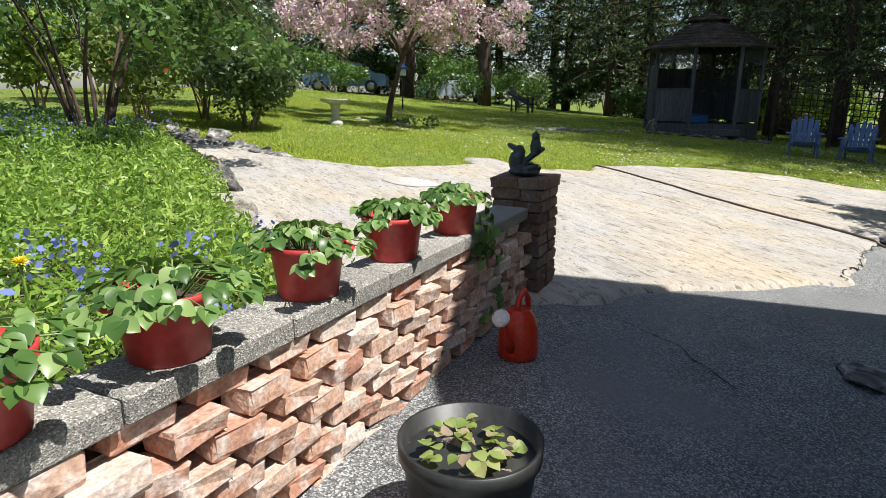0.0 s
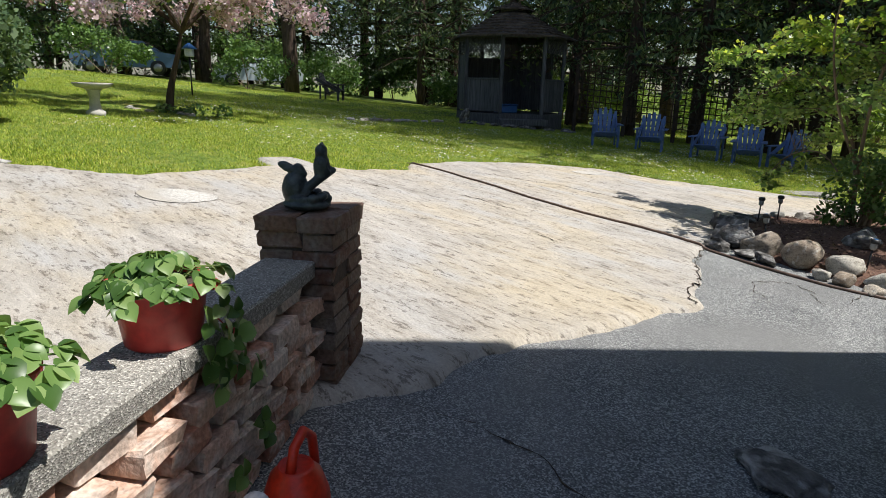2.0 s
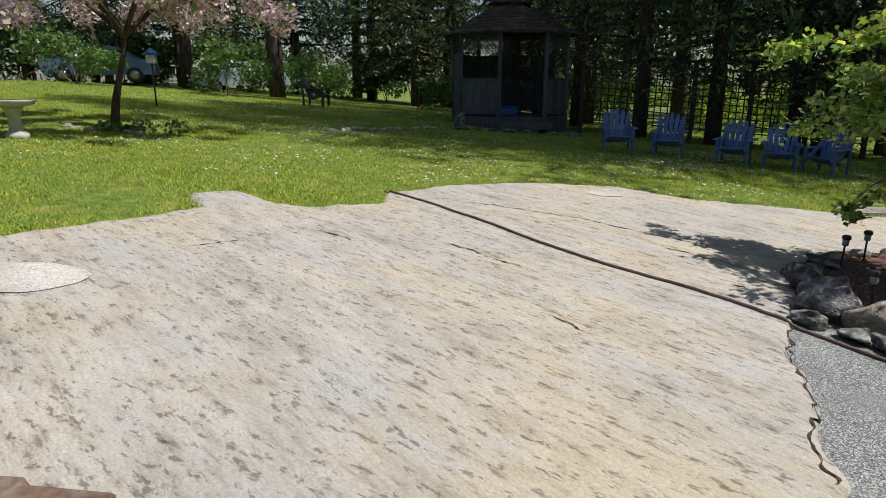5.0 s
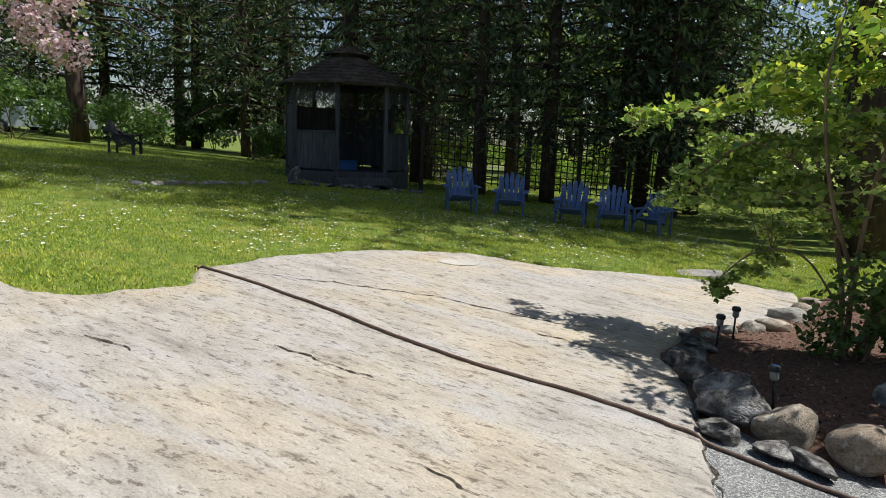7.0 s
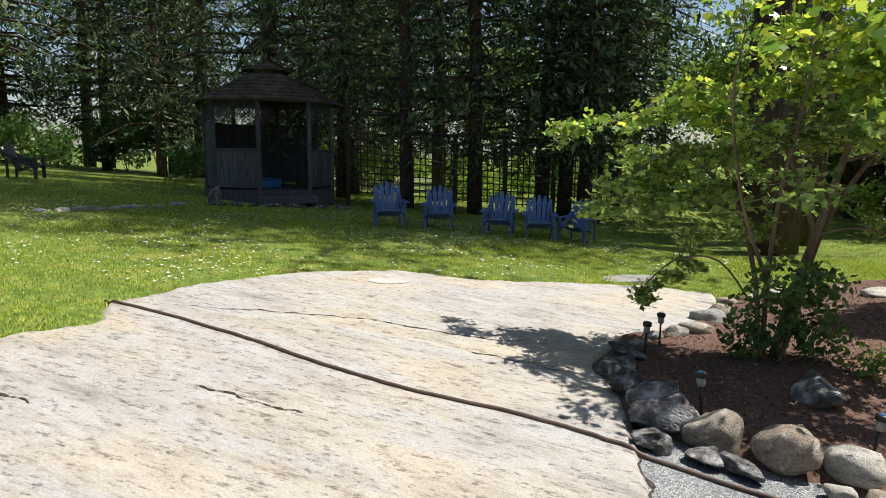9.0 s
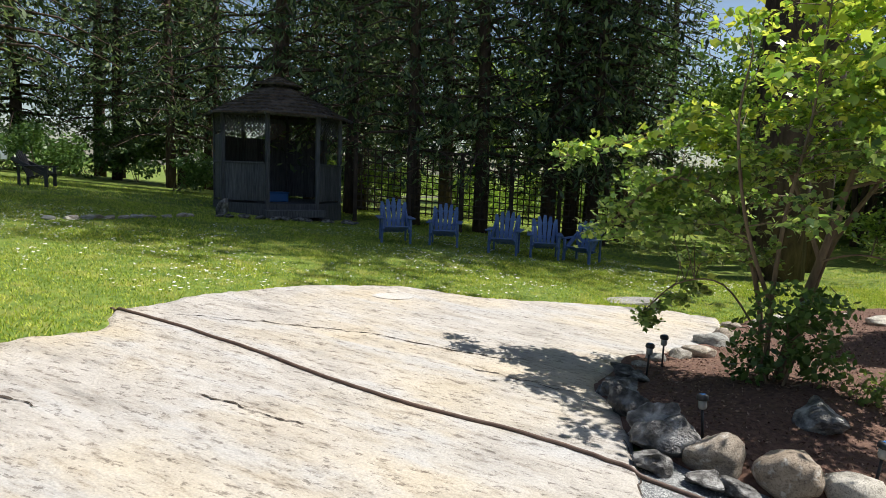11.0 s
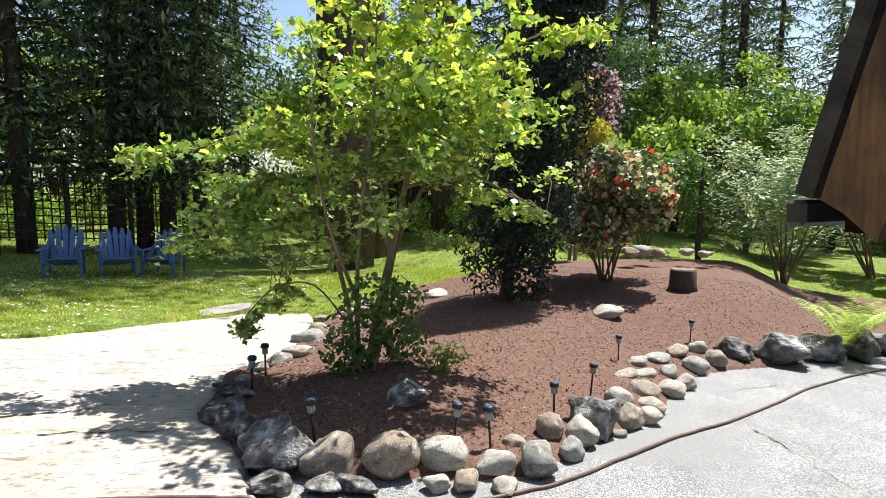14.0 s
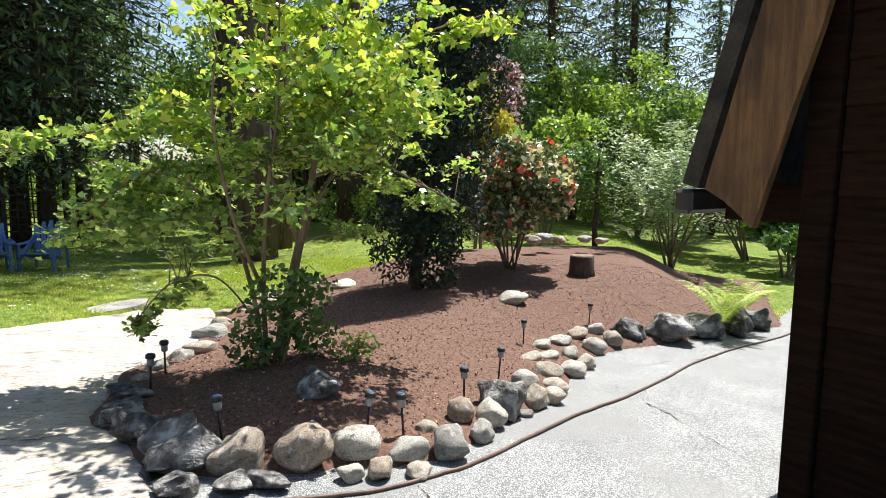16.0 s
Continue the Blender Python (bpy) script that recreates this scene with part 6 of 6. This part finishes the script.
leaf_part("crown", leaf_mesh("crown", clumps(RNG, blob_cloud(91, 14, 0, 0, 2.0, 0.9, 0.9, 0.7, 0.3, 0.45), 200, 0.3), 0.09, RNG), L["rose"], t3)

# fern
def fern(x, y, n, length, seed, lift=0.0):
    rg = np.random.default_rng(seed)
    t = thing("fern", "bright yellow-green fern above the boulders", "fern", m=pose(x, y, top_of(x, y) + lift))
    for i in range(n):
        a = 6.283 * i / n + rg.normal() * 0.2
        ln = length * (0.7 + 0.4 * rg.random())
        bm = bmesh.new()
        for k in range(22):
            u = (k + 1) / 22
            c = Vector((math.cos(a) * ln * 0.62 * u, math.sin(a) * ln * 0.62 * u, ln * (1.25 * u - 0.72 * u * u)))
            w = ln * 0.16 * math.sin(math.pi * (0.12 + 0.88 * u)) + 0.01
            side = Vector((-math.sin(a), math.cos(a), 0))
            fwd = Vector((math.cos(a), math.sin(a), 0))
            for s in (-1, 1):
                tip = c + side * s * w + fwd * w * 0.45 - Vector((0, 0, w * 0.25))
                th = fwd * 0.013
                bm.faces.new([bm.verts.new(p) for p in (c - th, c + th, tip)])
        part("frond", bm, L["fern"], t)


fern(10.95, 3.42, 28, 0.95, 3, 0.18)
fern(11.6, 3.10, 20, 0.8, 4, 0.16)

# cherry
blobs = []
crg = np.random.default_rng(15)
for _ in range(70):
    a, r = crg.random() * 6.28, 2.7 * crg.random() ** 0.6
    blobs.append((0.45 + r * math.cos(a), r * math.sin(a) * 0.85, 2.9 - 0.10 * r * r + crg.normal() * 0.45, 0.34, 0.34, 0.30))
limbs = [[(0, 0, -0.05), (0.08, 0, 0.5), (0.28, 0, 1.2), (0.36, 0, 1.6)]] + [[(0.34, 0, 1.5), (0.36 + 0.8 * math.cos(a), 0.8 * math.sin(a), 2.2), (0.36 + 1.9 * math.cos(a), 1.9 * math.sin(a), 2.6)] for a in (0.2, 1.2, 2.3, 3.3, 4.3, 5.4)]
crown_tree("cherry_tree", "small cherry tree covered in pink blossom", -2.25, 15.1, limbs, blobs, 330, 0.06, L["blossom"], 16, 0.085, "bark", aspect=1.2, shell=0.2, extra=[("leaf", 1600, 0.08, L["bush"], "young green leaves")])
stone_row((-2.9, 14.8), (-1.3, 14.6), 7, 0.09, False, 0.15, 0.4, 0.6, "small stone at the cherry's foot", "stones at the cherry")
bush("perennial", "low green plants at the cherry's foot", "plant", -1.7, 14.8, [(0, 0, 0.1, 0.3, 0.2, 0.12), (0.5, 0, 0.1, 0.25, 0.2, 0.12), (-0.5, 0, 0.1, 0.25, 0.2, 0.12)], 120, 0.07, L["rose"], 17, 3, 0.006)

# shrubs behind the groundcover
bush("holly_bush", "dense clipped dark green holly bush", "shrub", -3.75, 11.1, blob_cloud(61, 34, 0, 0, 1.08, 0.58, 0.58, 0.68, 0.38, 0.5), 380, 0.075, L["holly"], 18, 4, 0.03, 0.75)
for i, (x, y, h, r, lf) in enumerate(((-5.2, 10.4, 1.1, 1.0, "bush"), (-6.6, 9.9, 1.1, 1.0, "under"), (-5.0, 12.0, 1.5, 1.2, "rose"), (-7.6, 12.6, 2.0, 1.6, "rose"), (-6.4, 14.5, 1.8, 1.6, "rose"), (-7.2, 8.6, 0.9, 0.8, "ivy"), (-9.0, 10.5, 1.8, 1.5, "bush"), (-9.5, 16, 2.5, 2.0, "under"))):
    bush("garden_shrub", "leafy green shrub beside the lawn", "shrub", x, y, blob_cloud(110 + i, 22, 0, 0, h, r * 0.7, r * 0.7, h * 0.55, r * 0.3, r * 0.45), 240, 0.085, L[lf], 120 + i, 6, 0.02, 0.4, group="shrubs beside the lawn",
         extra=[("flower", 40, 0.07, L["red"], "few red flowers")] if i == 0 else None)
blobs = []
for _ in range(120):
    a, r = crg.random() * 6.28, 2.0 * crg.random() ** 0.5
    z = 1.15 + 1.9 * crg.random() - 0.1 * r + (0.35 if r < 0.8 else 0)
    blobs.append((r * math.cos(a), r * math.sin(a), z, 0.26, 0.26, 0.2))
limbs = []
for i in range(9):
    a = 6.28 * i / 9 + crg.normal() * 0.3
    limbs.append([(0.12 * math.cos(a), 0.12 * math.sin(a), -0.05), (0.25 * math.cos(a), 0.25 * math.sin(a), 0.55), (0.5 * math.cos(a + 0.2), 0.5 * math.sin(a + 0.2), 1.15), (1.1 * math.cos(a + 0.3), 1.1 * math.sin(a + 0.3), 2.0)])
crown_tree("lilac_tree", "many-stemmed lilac with dark bare stems", -3.4, 6.8, limbs, blobs, 140, 0.07, L["rose"], 19, 0.022, "bark", flat=0.5)


# ---- groundcover and lawn ----
def scatter(name, poly, n, seed, size, leaf, label, category, low, high, keep=None, aspect=1.8, flat=0.4, droop=0.0, height=plot_height):
    rg = np.random.default_rng(seed)
    xs, ys = [p[0] for p in poly], [p[1] for p in poly]
    x = min(xs) + (max(xs) - min(xs)) * rg.random(n)
    y = min(ys) + (max(ys) - min(ys)) * rg.random(n)
    ok = inside_all(poly, x, y) > 0.02
    if keep is not None:
        ok &= keep(x, y, rg)
    x, y = x[ok], y[ok]
    z = np.array([height(a, b) for a, b in zip(x, y)]) + low + (high - low) * rg.random(len(x))
    o = leaf_part(name, leaf_mesh(name, np.stack([x, y, z], axis=1), size, rg, aspect, droop, flat), leaf)
    return tagged(o, label, category, kind="stuff")


NEAR = [(-0.25, 4.15), (-0.9, 4.9), (-1.75, 6.3), (-2.6, 7.2), (-3.6, 7.9), (-4.6, 7.2), (-3.8, 5.0), (-3.0, 2.6), (-1.6, 0.6), (-0.55, 0.4), (0.0, 1.9), (0.45, 3.6)]
scatter("groundcover", NEAR, 150000, 23, 0.046, L["ivy"], "bright green leafy groundcover behind the wall", "groundcover", 0.0, 0.30, aspect=3.6, flat=0.3)
scatter("dark_groundcover", [(-8, 8.1), (-3.5, 8.0), (-2.9, 7.4), (-2.6, 4.5), (-3, 1), (-8, 1)], 40000, 24, 0.075, L["rose"], "shaded green plants under the lilac", "groundcover", 0.0, 0.28, aspect=2.4, flat=0.3)
for i, (x, y, r, n) in enumerate(((-0.75, 3.0, 0.16, 60), (-0.35, 2.75, 0.12, 40), (-0.25, 3.2, 0.12, 40), (0.02, 2.9, 0.08, 30), (-0.45, 2.35, 0.1, 30), (-3.0, 6.6, 0.6, 140), (-3.9, 6.4, 0.7, 120), (-3.2, 5.6, 0.6, 100), (-0.15, 3.55, 0.1, 40))):
    rg = np.random.default_rng(300 + i)
    p = rg.normal(size=(n, 3)) * np.array([r * 0.5, r * 0.5, 0.045]) + np.array([x, y, plot_height(x, y) + 0.33])
    o = leaf_part("bluebell", leaf_mesh("bluebell", p, 0.026, rg, 1.4, 0.6, 0.2), L["bluebell"])
    tagged(o, "cluster of small blue bell flowers in the groundcover", "flowers", "bluebells", "stuff")
dx, dy = -0.62, 2.75
dandelion = thing("dandelion", "yellow dandelion flower in the groundcover", "flower", m=pose(dx, dy, plot_height(dx, dy)))
part("stalk", tube([(0, 0, -0.02), (0.01, 0, 0.2), (0, 0, 0.37)], 0.004, 6), L["ivy"], dandelion)
bm = bmesh.new()
for i in range(48):
    a = i * 2.399
    r = 0.006 + 0.020 * (i / 48)
    round_leaf(bm, (0, 0, 0.37), (math.cos(a) * r, math.sin(a) * r, 0.022 * (1 - i / 60)), (0, 0, 1), 0.03, 0.25)
part("petal_head", bm, L["yellow"], dandelion, "yellow petals")


def grass(name, n, seed, x0, x1, y0, y1, h, w, label, keep_power):
    """Tufts of thin blades, thickest near the patio."""
    rg = np.random.default_rng(seed)
    x = x0 + (x1 - x0) * rg.random(n)
    y = y0 + (y1 - y0) * rg.random(n) ** keep_power
    ok = np.ones(n, dtype=bool)
    for poly, m in ((SLAB, 0.0), (BED, 0.05), (DRIVE, 0.05), (PLOT, 0.0)):
        ok &= inside_all(poly, x, y) < m
    ok &= np.hypot(x - GX, y - GY) > GR + 0.1
    x, y = x[ok], y[ok]
    m = len(x)
    z = np.array([land(a, b) for a, b in zip(x, y)]) - 0.01
    a = rg.random(m) * 6.283
    hh = h * (0.5 + rg.random(m))
    lean = rg.normal(size=(m, 2)) * 0.5 * hh[:, None]
    v = np.empty((m, 3, 3))
    v[:, 0] = np.stack([x - np.cos(a) * w, y - np.sin(a) * w, z], axis=1)
    v[:, 1] = np.stack([x + np.cos(a) * w, y + np.sin(a) * w, z], axis=1)
    v[:, 2] = np.stack([x + lean[:, 0], y + lean[:, 1], z + hh], axis=1)
    me = bpy.data.meshes.new(name)
    me.vertices.add(m * 3)
    me.vertices.foreach_set("co", v.reshape(-1))
    me.loops.add(m * 3)
    me.loops.foreach_set("vertex_index", np.arange(m * 3, dtype=np.int32))
    me.polygons.add(m)
    me.polygons.foreach_set("loop_start", (np.arange(m) * 3).astype(np.int32))
    me.update(calc_edges=True)
    return tagged(leaf_part(name, me, L["grass"]), label, "grass", kind="stuff")


grass("lawn_grass", 450000, 41, -7, 14, 8.3, 22, 0.03, 0.008, "short green clover lawn grass", 1.5)
grass("long_grass", 60000, 42, -14, 26, 16, 30, 0.05, 0.013, "rougher grass at the wood's edge", 0.7)
grass("bed_edge_grass", 40000, 43, 8, 26, 0, 14, 0.04, 0.010, "grass beside the mulch bed", 1.0)
rg = np.random.default_rng(44)
n = 11000
x, y = -3 + 16 * rg.random(n), 11.5 + 8 * rg.random(n) ** 0.8
patch = np.array([noise.noise((a * 0.5, b * 0.5, 7)) for a, b in zip(x, y)])
ok = (patch + 0.42 * rg.random(n) > 0.2) & (inside_all(SLAB, x, y) < -0.1) & (inside_all(BED, x, y) < -0.1)
p = np.stack([x[ok], y[ok], np.array([land(a, b) for a, b in zip(x[ok], y[ok])]) + 0.03], axis=1)
tagged(leaf_part("lawn_daisy", leaf_mesh("lawn_daisy", p, 0.028, rg, 1.0, 0, 0.9), L["daisy"]), "scattered small white clover flowers in the lawn", "flowers", kind="stuff")
rg = np.random.default_rng(45)
n = 42000
x, y = 4.6 + 9 * rg.random(n) ** 1.3, 3.2 + 6.6 * rg.random(n)
ok = inside_all(BED, x, y) > 0.08
x, y = x[ok], y[ok]
p = np.stack([x, y, np.array([bed_height(a, b) for a, b in zip(x, y)]) + 0.006], axis=1)
M_chip = leafy("bark_chips", [(0.07, 0.035, 0.024), (0.15, 0.08, 0.055), (0.25, 0.145, 0.10), (0.42, 0.29, 0.21)], 0.9, 0.0)
tagged(leaf_part("bark_chips", leaf_mesh("bark_chips", p, 0.022, rg, 2.2, 0, 0.6, shape="needle"), M_chip), "loose brown bark chips over the bed", "mulch", kind="stuff")

# ---- bricks, last ----
brick_rng = np.random.default_rng(9)


def brick_mesh(lx, ly, lz, seed):
    rg = np.random.default_rng(seed)
    bm = one_box((-lx / 2, -ly / 2, -lz / 2), (lx / 2, ly / 2, lz / 2), bevel=0.006)
    for v in bm.verts:
        v.co += Vector(rg.normal(size=3)) * 0.0045
    me = bpy.data.meshes.new("brick")
    bm.to_mesh(me)
    bm.free()
    me.materials.append(M["brick"])
    return me


LONG = [brick_mesh(0.11, 0.162, 0.064, s) for s in range(5)]


def lay(mesh, parent, m):
    o = new("brick", mesh)
    o.parent = parent
    o.matrix_basis = m


course = 0
z = CAP - 0.068 - 0.034
while z > -0.08:
    y = -1.35 + (0.118 if course % 2 else 0.0)
    while y < 2.55:
        w = brick_rng.normal(size=4)
        proud = -0.042 + 0.006 * w[0] + (0.004 if course else -0.03)
        lay(LONG[int(brick_rng.integers(0, 5))], wall, pose(proud, y, z, 2 * w[1], 1.5 * w[2], -3 + 3.0 * w[3]))
        y += 0.236
    z -= 0.0685
    course += 1
# pier bricks use the copy with shade in its colour
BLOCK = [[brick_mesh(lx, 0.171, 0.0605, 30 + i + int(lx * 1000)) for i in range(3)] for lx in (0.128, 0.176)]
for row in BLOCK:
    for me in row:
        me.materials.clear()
        me.materials.append(M["shaded_brick"])
z, c = 0.70 - 0.032, 0
while z > -0.08:
    for side in (-1, 1):
        for end in (-1, 1):
            j = brick_rng.normal(size=3) * 0.004
            wide = ((side > 0) == (end > 0)) == (c % 2 == 0)
            lx = 0.176 if wide else 0.128
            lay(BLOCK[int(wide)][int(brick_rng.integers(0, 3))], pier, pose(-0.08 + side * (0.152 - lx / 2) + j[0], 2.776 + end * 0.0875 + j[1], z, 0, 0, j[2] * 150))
    z -= 0.0665
    c += 1
for y in (2.687, 2.865):
    for x in (-0.162, 0.002):
        j = brick_rng.normal(size=3) * 0.003
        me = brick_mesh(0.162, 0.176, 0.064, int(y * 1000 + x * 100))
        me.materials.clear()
        me.materials.append(M["shaded_brick"])
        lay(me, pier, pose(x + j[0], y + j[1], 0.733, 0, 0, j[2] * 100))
